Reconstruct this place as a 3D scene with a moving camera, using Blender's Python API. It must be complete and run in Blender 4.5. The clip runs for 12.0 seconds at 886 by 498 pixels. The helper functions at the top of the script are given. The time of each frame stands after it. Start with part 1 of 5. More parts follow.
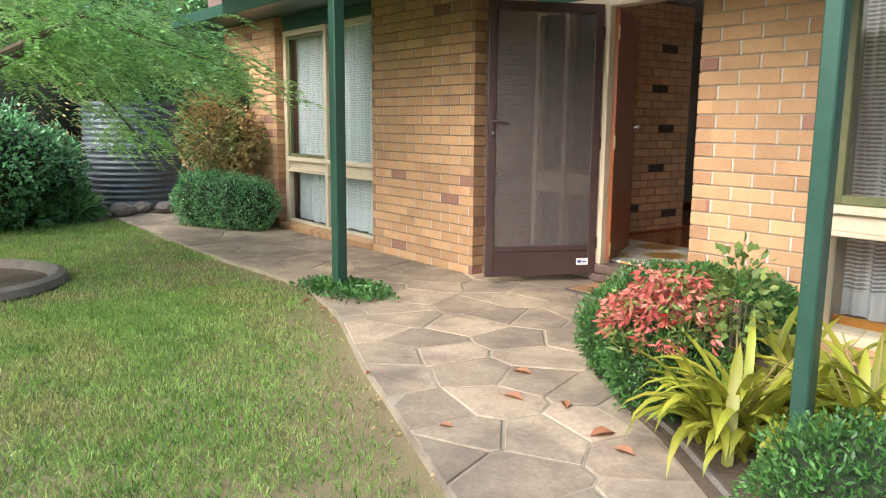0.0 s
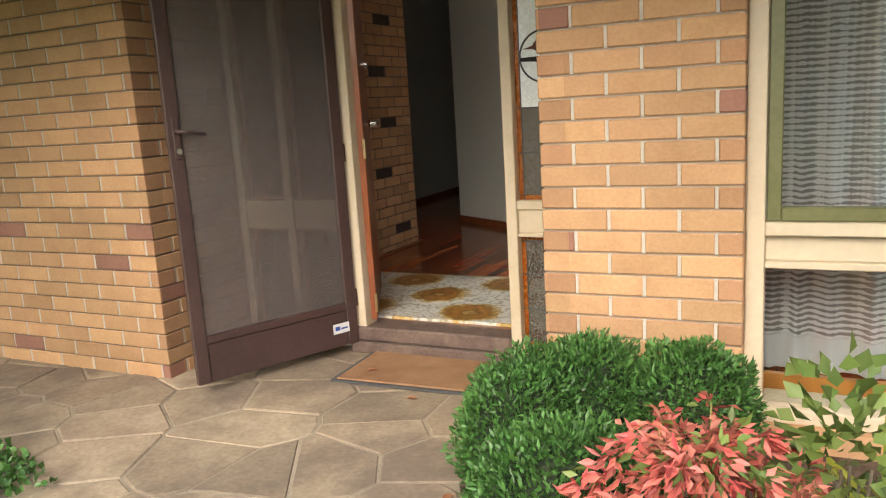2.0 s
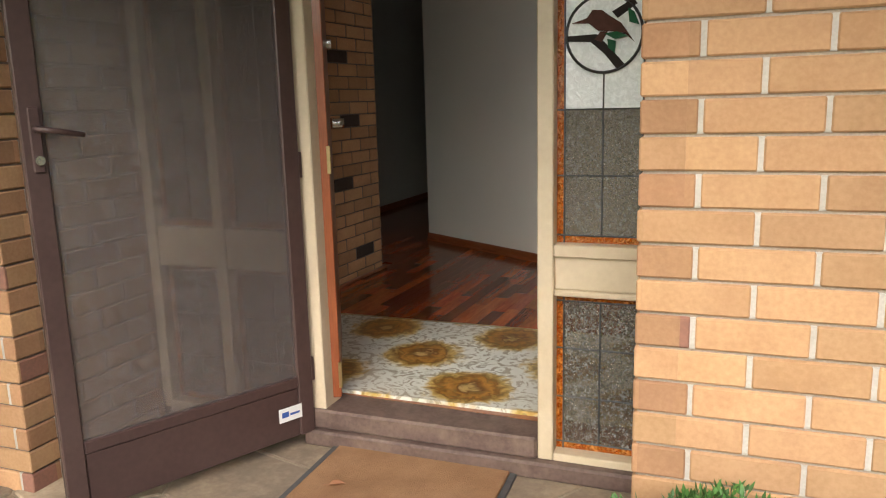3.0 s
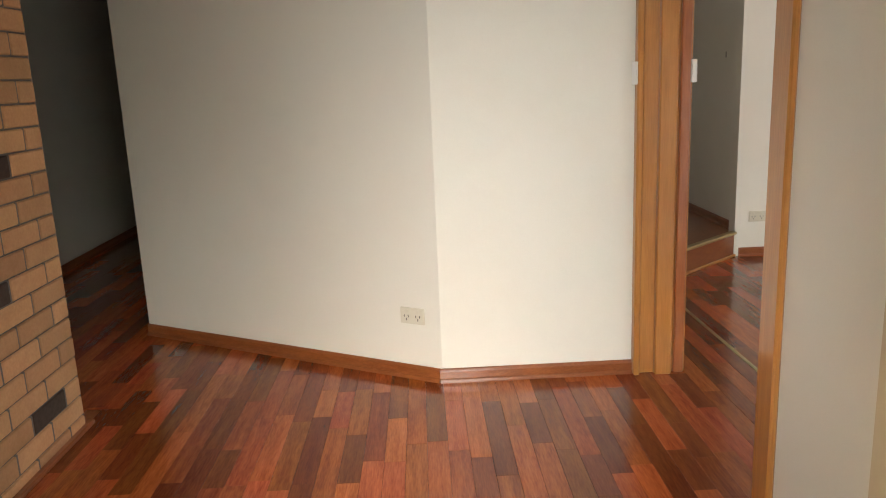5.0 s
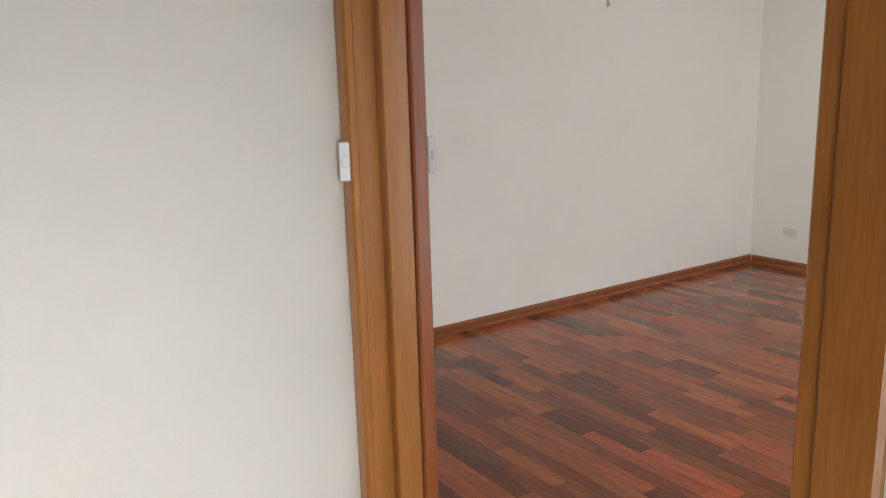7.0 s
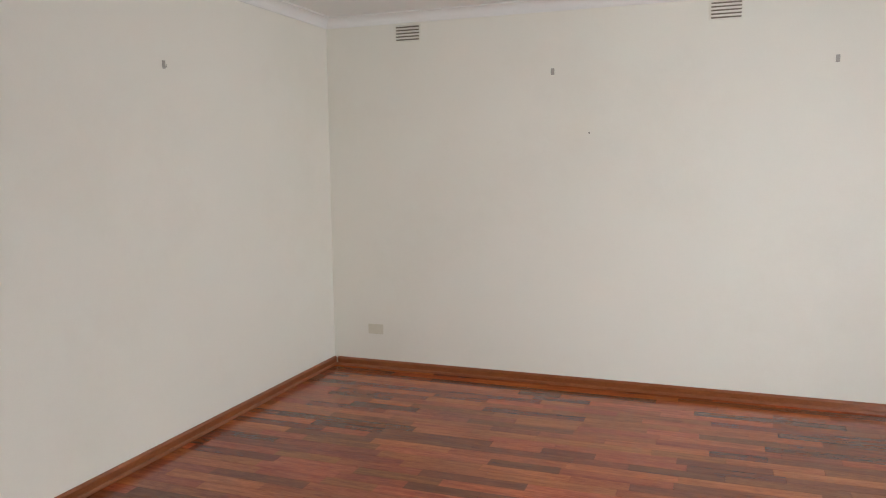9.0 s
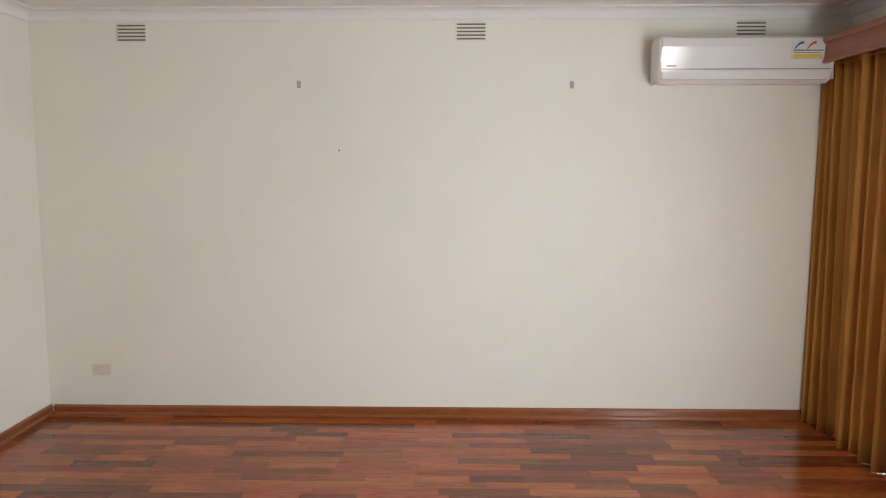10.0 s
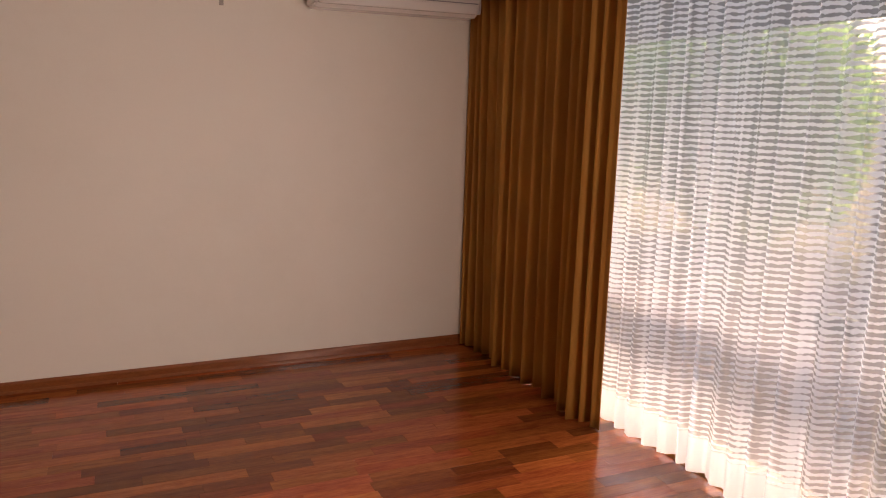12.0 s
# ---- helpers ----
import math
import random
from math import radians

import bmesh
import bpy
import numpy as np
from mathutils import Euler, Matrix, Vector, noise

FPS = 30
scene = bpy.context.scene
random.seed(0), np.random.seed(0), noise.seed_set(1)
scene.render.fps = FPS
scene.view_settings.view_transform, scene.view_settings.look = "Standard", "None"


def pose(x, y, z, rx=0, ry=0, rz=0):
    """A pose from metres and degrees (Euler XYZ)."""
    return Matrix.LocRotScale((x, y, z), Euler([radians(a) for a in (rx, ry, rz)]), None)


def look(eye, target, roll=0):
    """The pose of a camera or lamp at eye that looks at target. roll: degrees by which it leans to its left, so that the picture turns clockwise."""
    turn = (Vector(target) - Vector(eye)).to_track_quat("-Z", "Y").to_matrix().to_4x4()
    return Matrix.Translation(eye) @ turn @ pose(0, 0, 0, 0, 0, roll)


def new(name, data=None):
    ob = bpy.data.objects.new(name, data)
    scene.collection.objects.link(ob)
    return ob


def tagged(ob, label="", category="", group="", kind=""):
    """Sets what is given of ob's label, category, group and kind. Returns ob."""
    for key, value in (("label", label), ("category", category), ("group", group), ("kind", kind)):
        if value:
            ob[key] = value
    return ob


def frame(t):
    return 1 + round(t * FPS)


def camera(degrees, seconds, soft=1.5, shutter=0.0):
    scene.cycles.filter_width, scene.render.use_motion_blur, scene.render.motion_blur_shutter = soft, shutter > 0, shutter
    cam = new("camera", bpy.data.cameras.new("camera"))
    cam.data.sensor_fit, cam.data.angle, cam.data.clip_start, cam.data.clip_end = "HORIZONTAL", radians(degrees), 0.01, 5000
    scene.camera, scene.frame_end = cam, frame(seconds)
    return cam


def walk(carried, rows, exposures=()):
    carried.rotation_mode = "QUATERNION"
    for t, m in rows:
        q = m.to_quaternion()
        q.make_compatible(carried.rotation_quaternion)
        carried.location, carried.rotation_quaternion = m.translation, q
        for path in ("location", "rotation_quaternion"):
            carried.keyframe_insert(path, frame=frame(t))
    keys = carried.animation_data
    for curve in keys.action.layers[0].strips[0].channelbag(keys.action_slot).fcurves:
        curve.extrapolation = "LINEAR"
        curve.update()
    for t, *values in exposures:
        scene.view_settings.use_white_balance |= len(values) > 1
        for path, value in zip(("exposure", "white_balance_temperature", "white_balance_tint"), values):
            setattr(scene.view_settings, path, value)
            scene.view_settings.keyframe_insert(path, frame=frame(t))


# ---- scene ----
PATH = [
    (0, (3.254, -3.663, 1.252), (1.601, -2.46, 0.91), 0.5),
    (0.5, (2.765, -3.398, 1.232), (1.301, -1.957, 0.957), 0.3),
    (1, (2.264, -3.143, 1.257), (0.99, -1.536, 0.95), -1.8),
    (1.5, (1.834, -2.862, 1.265), (0.752, -1.127, 0.924), -2.4),
    (2, (1.454, -2.501, 1.312), (0.509, -0.697, 0.926), -3.5),
    (2.5, (1.077, -2.071, 1.322), (0.255, -0.214, 0.913), -2.9),
    (3, (0.732, -1.543, 1.316), (-0.064, 0.328, 0.918), -1.5),
    (3.2, (0.586, -1.358, 1.321), (-0.16, 0.537, 0.934), -1.4),
    (4.8, (-0.323, 0.163, 1.4), (-0.374, 2.116, 0.973), -2.1),
    (5, (-0.354, 0.326, 1.42), (-0.31, 2.279, 0.987), -2.4),
    (5.5, (-0.444, 0.711, 1.45), (-0.104, 2.631, 1.002), -1.8),
    (6, (-0.487, 1.011, 1.502), (0.102, 2.869, 1.053), -1.3),
    (6.5, (-0.423, 1.401, 1.499), (0.347, 3.199, 1.085), -1.7),
    (7, (-0.273, 1.793, 1.571), (0.813, 3.421, 1.159), -1.7),
    (8.8, (0.253, 2.696, 1.578), (2.063, 3.508, 1.323), -0.6),
    (9, (0.328, 2.752, 1.588), (2.191, 3.442, 1.359), -0.6),
    (9.5, (0.455, 2.838, 1.58), (2.407, 3.232, 1.396), -0.0),
    (10, (0.589, 2.82, 1.665), (2.576, 2.867, 1.446), -0.0),
    (10.5, (0.659, 2.792, 1.597), (2.626, 2.496, 1.385), -0.8),
    (11, (0.685, 2.828, 1.609), (2.577, 2.227, 1.364), -1.1),
    (11.5, (0.719, 2.793, 1.599), (2.518, 1.975, 1.294), -0.3),
    (12, (0.859, 2.762, 1.582), (2.658, 1.963, 1.23), 1.2),
]
cam = camera(60.7, 12.0, soft=1.1)
walk(cam, [(t, look(eye, target, roll)) for t, eye, target, roll in PATH],
     [(0, 1.48, 5950, 8), (1.5, 1.18, 6500, 8), (3.2, 1.15, 6200, 8), (4.2, 1.9, 6500, 8), (4.8, 2.45, 6700, 8), (5.2, 2.9, 6300, 8), (6, 2.85, 5750, 8), (6.5, 2.5, 5950, 8), (7, 2.65, 5850, 8), (8.8, 2.6, 5900, 8), (9.5, 2.5, 5950, 8), (10, 2.62, 6000, 8), (10.5, 2.35, 6100, 8), (11.2, 2.3, 6250, 10), (11.5, 1.95, 6750, 16), (12, 1.62, 8200, 36)])

# ---- world, sun, large lights ----
world = bpy.data.worlds.new("sky")
scene.world = world
world.use_nodes = True
wn = world.node_tree
sky = wn.nodes.new("ShaderNodeTexSky")
sky.sky_type, sky.sun_disc = "NISHITA", False
sky.sun_elevation, sky.sun_rotation = radians(36), radians(172)
sky.air_density, sky.dust_density, sky.ozone_density = 1.0, 4.0, 1.0
wn.links.new(sky.outputs[0], wn.nodes["Background"].inputs[0])
wn.nodes["Background"].inputs[1].default_value = 0.15
sun = new("sun", bpy.data.lights.new("sun", "SUN"))
sun.data.energy, sun.data.angle, sun.data.color = 1.22, radians(60), (1.0, 0.96, 0.90)
sun.matrix_world = look((0, 0, 0), (-0.12, 0.78, -0.57))


def area_lamp(name, centre, target, w, h, watts, colour):
    lamp = new(name, bpy.data.lights.new(name, "AREA"))
    lamp.data.shape, lamp.data.size, lamp.data.size_y = "RECTANGLE", w, h
    lamp.data.energy, lamp.data.color = watts, colour
    lamp.matrix_world = look(centre, target)
    return lamp


area_lamp("window_skylight", (2.75, 0.57, 1.26), (2.75, 3.0, 1.06), 2.2, 1.78, 3.7, (0.60, 0.82, 1.0))
# added fill lamp on the room side of the net, brightening the far wall
area_lamp("window_skylight_end", (1.55, 0.95, 1.15), (3.6, 2.75, 1.0), 0.64, 1.9, 7.7, (1.0, 0.975, 0.93)).data.spread = radians(130)
area_lamp("door_skylight", (-0.28, 1.0, 1.15), (-0.16, 3.0, 0.95), 0.74, 1.75, 1.2, (0.93, 0.97, 1.0)).data.spread = radians(90)




# ---- materials ----
def mat(name, a, b, rough=0.6, fine=60.0, coarse=3.0, bump=0.15, metal=0.0, vary=0.0, island=0.0, dirt=None, dirt_amount=0.3,
        stretch=(1, 1, 1), coat=0.0, spec=0.5, bump_size=0.002, translucent=0.0, coat_rough=0.03):
    """Two tones mixed by fine and coarse noise, optional stains, and a piece-to-piece variation."""
    m = bpy.data.materials.new(name)
    m.use_nodes = True
    t = m.node_tree
    n, l = t.nodes, t.links
    p = n["Principled BSDF"]
    co = n.new("ShaderNodeTexCoord")
    mp = n.new("ShaderNodeMapping")
    mp.inputs["Scale"].default_value = stretch
    l.new(co.outputs["Object"], mp.inputs[0])
    info = n.new("ShaderNodeObjectInfo")
    shift = n.new("ShaderNodeVectorMath")
    shift.operation = "ADD"
    far = n.new("ShaderNodeMath")
    far.operation = "MULTIPLY"
    far.inputs[1].default_value = 37.0
    l.new(info.outputs["Random"], far.inputs[0])
    l.new(mp.outputs[0], shift.inputs[0])
    l.new(far.outputs[0], shift.inputs[1])
    n1, n2 = n.new("ShaderNodeTexNoise"), n.new("ShaderNodeTexNoise")
    n1.inputs["Scale"].default_value, n1.inputs["Detail"].default_value = fine, 4
    n2.inputs["Scale"].default_value, n2.inputs["Detail"].default_value = coarse, 5
    for q in (n1, n2):
        l.new(shift.outputs[0], q.inputs["Vector"])
    add = n.new("ShaderNodeMath")
    add.operation = "ADD"
    l.new(n1.outputs[0], add.inputs[0])
    l.new(n2.outputs[0], add.inputs[1])
    rng = n.new("ShaderNodeMapRange")
    rng.inputs[1].default_value, rng.inputs[2].default_value = 0.72, 1.28
    l.new(add.outputs[0], rng.inputs[0])
    mix = n.new("ShaderNodeMix")
    mix.data_type = "RGBA"
    mix.inputs[6].default_value, mix.inputs[7].default_value = (*a, 1), (*b, 1)
    l.new(rng.outputs[0], mix.inputs[0])
    out = mix.outputs[2]
    if dirt:
        n3 = n.new("ShaderNodeTexNoise")
        n3.inputs["Scale"].default_value, n3.inputs["Detail"].default_value = coarse * 0.6, 8
        n3.inputs["Roughness"].default_value = 0.7
        off = n.new("ShaderNodeVectorMath")
        off.inputs[1].default_value = (5.3, 1.7, 9.1)
        l.new(shift.outputs[0], off.inputs[0])
        l.new(off.outputs[0], n3.inputs["Vector"])
        r3 = n.new("ShaderNodeMapRange")
        r3.inputs[1].default_value, r3.inputs[2].default_value, r3.inputs[4].default_value = 0.5, 0.68, dirt_amount
        l.new(n3.outputs[0], r3.inputs[0])
        m3 = n.new("ShaderNodeMix")
        m3.data_type = "RGBA"
        m3.inputs[7].default_value = (*dirt, 1)
        l.new(r3.outputs[0], m3.inputs[0])
        l.new(out, m3.inputs[6])
        out = m3.outputs[2]
    for amount, source in ((vary, info.outputs["Random"]), (island, None)):
        if amount:
            if source is None:
                source = n.new("ShaderNodeNewGeometry").outputs["Random Per Island"]
            hsv = n.new("ShaderNodeHueSaturation")
            rv = n.new("ShaderNodeMapRange")
            rv.inputs[3].default_value, rv.inputs[4].default_value = 1 - amount, 1 + amount
            rh = n.new("ShaderNodeMapRange")
            rh.inputs[3].default_value, rh.inputs[4].default_value = 0.5 - amount * 0.015, 0.5 + amount * 0.015
            sc = n.new("ShaderNodeMath")
            sc.operation = "FRACT"
            mul = n.new("ShaderNodeMath")
            mul.operation = "MULTIPLY"
            mul.inputs[1].default_value = 7.3
            l.new(source, rv.inputs[0])
            l.new(source, mul.inputs[0])
            l.new(mul.outputs[0], sc.inputs[0])
            l.new(sc.outputs[0], rh.inputs[0])
            l.new(rv.outputs[0], hsv.inputs["Value"])
            l.new(rh.outputs[0], hsv.inputs["Hue"])
            l.new(out, hsv.inputs["Color"])
            out = hsv.outputs[0]
    l.new(out, p.inputs["Base Color"])
    p.inputs["Roughness"].default_value, p.inputs["Metallic"].default_value = rough, metal
    p.inputs["Coat Roughness"].default_value = coat_rough
    p.inputs["Coat Weight"].default_value, p.inputs["Specular IOR Level"].default_value = coat, spec
    if bump:
        bp = n.new("ShaderNodeBump")
        bp.inputs["Strength"].default_value, bp.inputs["Distance"].default_value = bump, bump_size
        l.new(add.outputs[0], bp.inputs["Height"])
        l.new(bp.outputs[0], p.inputs["Normal"])
    if translucent:
        tr = n.new("ShaderNodeBsdfTranslucent")
        l.new(out, tr.inputs[0])
        ms = n.new("ShaderNodeMixShader")
        ms.inputs[0].default_value = translucent
        l.new(p.outputs[0], ms.inputs[1])
        l.new(tr.outputs[0], ms.inputs[2])
        l.new(ms.outputs[0], n["Material Output"].inputs[0])
    return m


def glass(name, tint=(1, 1, 1), gloss=0.08, haze=0.0, haze_colour=(0.5, 0.5, 0.5), relief=0.0, scale=60):
    """A pane: clear, with a Fresnel gloss and an optional cloudy share, which also paints glints and sheen."""
    m = bpy.data.materials.new(name)
    m.use_nodes = True
    t = m.node_tree
    n, l = t.nodes, t.links
    n.remove(n["Principled BSDF"])
    tr, gl, di = n.new("ShaderNodeBsdfTransparent"), n.new("ShaderNodeBsdfGlossy"), n.new("ShaderNodeBsdfPrincipled")
    tr.inputs[0].default_value = (*tint, 1)
    gl.inputs["Roughness"].default_value = gloss
    di.inputs["Base Color"].default_value = (*haze_colour, 1)
    di.inputs["Roughness"].default_value = 0.3
    face = n.new("ShaderNodeLayerWeight")
    face.inputs[0].default_value = 0.5
    steep = n.new("ShaderNodeMath")
    steep.operation = "POWER"
    steep.inputs[1].default_value = 4.0
    fr = n.new("ShaderNodeMapRange")
    fr.inputs[3].default_value, fr.inputs[4].default_value = 0.035, 0.75
    l.new(face.outputs["Facing"], steep.inputs[0])
    l.new(steep.outputs[0], fr.inputs[0])
    m1, m2 = n.new("ShaderNodeMixShader"), n.new("ShaderNodeMixShader")
    m1.inputs[0].default_value = haze
    l.new(tr.outputs[0], m1.inputs[1])
    l.new(di.outputs[0], m1.inputs[2])
    l.new(fr.outputs[0], m2.inputs[0])
    l.new(m1.outputs[0], m2.inputs[1])
    l.new(gl.outputs[0], m2.inputs[2])
    l.new(m2.outputs[0], n["Material Output"].inputs[0])
    if relief:
        co = n.new("ShaderNodeTexCoord")
        ns = n.new("ShaderNodeTexNoise")
        ns.inputs["Scale"].default_value, ns.inputs["Detail"].default_value = scale, 3
        bp = n.new("ShaderNodeBump")
        bp.inputs["Strength"].default_value, bp.inputs["Distance"].default_value = relief, 0.01
        l.new(co.outputs["Object"], ns.inputs[0])
        l.new(ns.outputs[0], bp.inputs["Height"])
        for q in (gl, di, face):
            l.new(bp.outputs[0], q.inputs["Normal"])
        # cloudy share varies by noise; on hammered panes its pale flecks imitate glints
        ripple = n.new("ShaderNodeMapRange")
        ripple.inputs[1].default_value, ripple.inputs[2].default_value, ripple.inputs[4].default_value = 0.42, 0.72, min(1.0, haze * 2.6)
        ripple.inputs[3].default_value = haze * 0.85 if haze > 0.5 else haze * 0.3
        ns.inputs["Distortion"].default_value = 1.2
        l.new(ns.outputs[0], ripple.inputs[0])
        l.new(ripple.outputs[0], m1.inputs[0])
    return m


def net_material(name="net_fabric", thin=0.34, thick=0.93, through_share=0.6):
    """Sheer curtain with woven bands, denser and thinner by turns up its height."""
    m = bpy.data.materials.new(name)
    m.use_nodes = True
    t = m.node_tree
    n, l = t.nodes, t.links
    n.remove(n["Principled BSDF"])
    co = n.new("ShaderNodeTexCoord")
    wv = n.new("ShaderNodeTexWave")
    wv.wave_type, wv.bands_direction, wv.wave_profile = "BANDS", "Z", "SIN"
    wv.inputs["Scale"].default_value, wv.inputs["Distortion"].default_value = 13.5, 1.6
    wv.inputs["Detail"].default_value = 2
    wv.inputs["Detail Scale"].default_value = 2.5
    l.new(co.outputs["Object"], wv.inputs[0])
    rg = n.new("ShaderNodeMapRange")
    rg.inputs[1].default_value, rg.inputs[2].default_value = 0.35, 0.65
    rg.inputs[3].default_value, rg.inputs[4].default_value = thin, thick
    height, hem, solid = n.new("ShaderNodeSeparateXYZ"), n.new("ShaderNodeMapRange"), n.new("ShaderNodeMath")
    hem.inputs[1].default_value, hem.inputs[2].default_value = 0.345, 0.325
    hem.inputs[4].default_value = 0.93
    solid.operation = "MAXIMUM"
    l.new(co.outputs["Object"], height.inputs[0])
    l.new(height.outputs["Z"], hem.inputs[0])
    l.new(hem.outputs[0], solid.inputs[0])
    l.new(rg.outputs[0], solid.inputs[1])
    mp = n.new("ShaderNodeMapping")
    mp.inputs["Scale"].default_value = (38, 6, 0.5)
    fold = n.new("ShaderNodeTexNoise")
    fold.inputs["Scale"].default_value, fold.inputs["Detail"].default_value = 1.0, 2
    l.new(co.outputs["Object"], mp.inputs[0])
    l.new(mp.outputs[0], fold.inputs["Vector"])
    gather = n.new("ShaderNodeMapRange")
    gather.inputs[1].default_value, gather.inputs[2].default_value = 0.35, 0.65
    gather.inputs[3].default_value, gather.inputs[4].default_value = -0.42, 0.44
    l.new(fold.outputs[0], gather.inputs[0])
    both = n.new("ShaderNodeMath")
    l.new(wv.outputs["Fac"], both.inputs[0])
    l.new(gather.outputs[0], both.inputs[1])
    l.new(both.outputs[0], rg.inputs[0])
    tr, df, tl = n.new("ShaderNodeBsdfTransparent"), n.new("ShaderNodeBsdfDiffuse"), n.new("ShaderNodeBsdfTranslucent")
    df.inputs[0].default_value = tl.inputs[0].default_value = (0.82, 0.83, 0.86, 1)
    cl, ms = n.new("ShaderNodeMixShader"), n.new("ShaderNodeMixShader")
    cl.inputs[0].default_value = through_share
    l.new(df.outputs[0], cl.inputs[1])
    l.new(tl.outputs[0], cl.inputs[2])
    l.new(solid.outputs[0], ms.inputs[0])
    l.new(tr.outputs[0], ms.inputs[1])
    l.new(cl.outputs[0], ms.inputs[2])
    l.new(ms.outputs[0], n["Material Output"].inputs[0])
    return m


def screen_material():
    """Dark woven fly screen: part see-through, with a dull sheen."""
    m = bpy.data.materials.new("fly_screen")
    m.use_nodes = True
    t = m.node_tree
    n, l = t.nodes, t.links
    p = n["Principled BSDF"]
    p.inputs["Base Color"].default_value = (0.105, 0.082, 0.080, 1)
    p.inputs["Roughness"].default_value = 0.45
    co, ns = n.new("ShaderNodeTexCoord"), n.new("ShaderNodeTexNoise")
    ns.inputs["Scale"].default_value, ns.inputs["Detail"].default_value = 9, 4
    rg = n.new("ShaderNodeMapRange")
    rg.inputs[3].default_value, rg.inputs[4].default_value = 0.46, 0.58
    l.new(co.outputs["Object"], ns.inputs[0])
    l.new(ns.outputs[0], rg.inputs[0])
    tr, ms = n.new("ShaderNodeBsdfTransparent"), n.new("ShaderNodeMixShader")
    l.new(rg.outputs[0], ms.inputs[0])
    l.new(tr.outputs[0], ms.inputs[1])
    l.new(p.outputs[0], ms.inputs[2])
    l.new(ms.outputs[0], n["Material Output"].inputs[0])
    return m


def vinyl_material():
    """Sheet vinyl with rows of ochre flower medallions on a marbled pale ground."""
    m = bpy.data.materials.new("floral_vinyl")
    m.use_nodes = True
    t = m.node_tree
    n, l = t.nodes, t.links
    p = n["Principled BSDF"]
    co, mp = n.new("ShaderNodeTexCoord"), n.new("ShaderNodeMapping")
    mp.inputs["Scale"].default_value = (2.2, 2.2, 2.2)
    mp.inputs["Rotation"].default_value = (0, 0, radians(45))
    l.new(co.outputs["Object"], mp.inputs[0])
    vo = n.new("ShaderNodeTexVoronoi")
    vo.inputs["Randomness"].default_value = 0.0
    vo.inputs["Scale"].default_value = 1.0
    ns = n.new("ShaderNodeTexNoise")
    ns.inputs["Scale"].default_value, ns.inputs["Detail"].default_value, ns.inputs["Distortion"].default_value = 5, 6, 1.5
    mm = n.new("ShaderNodeVectorMath")
    mm.operation = "SCALE"
    mm.inputs["Scale"].default_value = 0.35
    av = n.new("ShaderNodeVectorMath")
    l.new(mp.outputs[0], ns.inputs[0])
    l.new(ns.outputs["Color"], mm.inputs[0])
    l.new(mp.outputs[0], av.inputs[0])
    l.new(mm.outputs[0], av.inputs[1])
    flat = n.new("ShaderNodeVectorMath")
    flat.operation = "MULTIPLY"
    flat.inputs[1].default_value = (1, 1, 0)
    l.new(av.outputs[0], flat.inputs[0])
    l.new(flat.outputs[0], vo.inputs["Vector"])
    rp = n.new("ShaderNodeValToRGB")
    e = rp.color_ramp.elements
    e[0].position, e[0].color = 0.05, (0.50, 0.36, 0.14, 1)
    e[1].position, e[1].color = 0.60, (0.70, 0.70, 0.64, 1)
    for pos, c in ((0.10, (0.16, 0.05, 0.015, 1)), (0.20, (0.46, 0.22, 0.04, 1)), (0.26, (0.22, 0.09, 0.02, 1)), (0.34, (0.58, 0.40, 0.12, 1)), (0.42, (0.72, 0.71, 0.65, 1))):
        e.new(pos).color = c
    l.new(vo.outputs["Distance"], rp.inputs[0])
    n2 = n.new("ShaderNodeTexNoise")
    n2.inputs["Scale"].default_value, n2.inputs["Detail"].default_value, n2.inputs["Distortion"].default_value = 14, 5, 2.5
    l.new(co.outputs["Object"], n2.inputs[0])
    r2 = n.new("ShaderNodeMapRange")
    r2.inputs[1].default_value, r2.inputs[2].default_value, r2.inputs[4].default_value = 0.50, 0.60, 0.60
    l.new(n2.outputs[0], r2.inputs[0])
    mx = n.new("ShaderNodeMix")
    mx.data_type = "RGBA"
    mx.inputs[7].default_value = (0.22, 0.15, 0.05, 1)
    l.new(r2.outputs[0], mx.inputs[0])
    l.new(rp.outputs[0], mx.inputs[6])
    l.new(mx.outputs[2], p.inputs["Base Color"])
    p.inputs["Roughness"].default_value = 0.3
    return m


BRICK = mat("tan_brick", (0.47, 0.270, 0.136), (0.56, 0.342, 0.182), 0.85, 90, 6, 0.35, vary=0.16, dirt=(0.36, 0.19, 0.10), dirt_amount=0.35)
BRICK_DARK = mat("mauve_brick", (0.27, 0.14, 0.10), (0.36, 0.17, 0.12), 0.85, 90, 6, 0.35, vary=0.12)
BRICK_HALF = mat("dusky_half_brick", (0.38, 0.205, 0.105), (0.46, 0.26, 0.14), 0.85, 90, 6, 0.35, vary=0.14, dirt=(0.30, 0.16, 0.10), dirt_amount=0.35)
BRICK_DARKEST = mat("dark_recessed_brick", (0.045, 0.030, 0.024), (0.07, 0.05, 0.04), 0.9, 60, 6, 0.3)
MORTAR = mat("mortar", (0.48, 0.45, 0.40), (0.60, 0.56, 0.51), 0.95, 160, 5, 0.5, dirt=(0.30, 0.25, 0.20), dirt_amount=0.5)
# raked bed joints with the shadow under each course put into their colour
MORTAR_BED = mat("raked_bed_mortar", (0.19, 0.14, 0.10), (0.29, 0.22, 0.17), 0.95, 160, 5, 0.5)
MORTAR_PALE = mat("pale_bed_mortar", (0.33, 0.27, 0.21), (0.45, 0.38, 0.31), 0.95, 160, 5, 0.5)
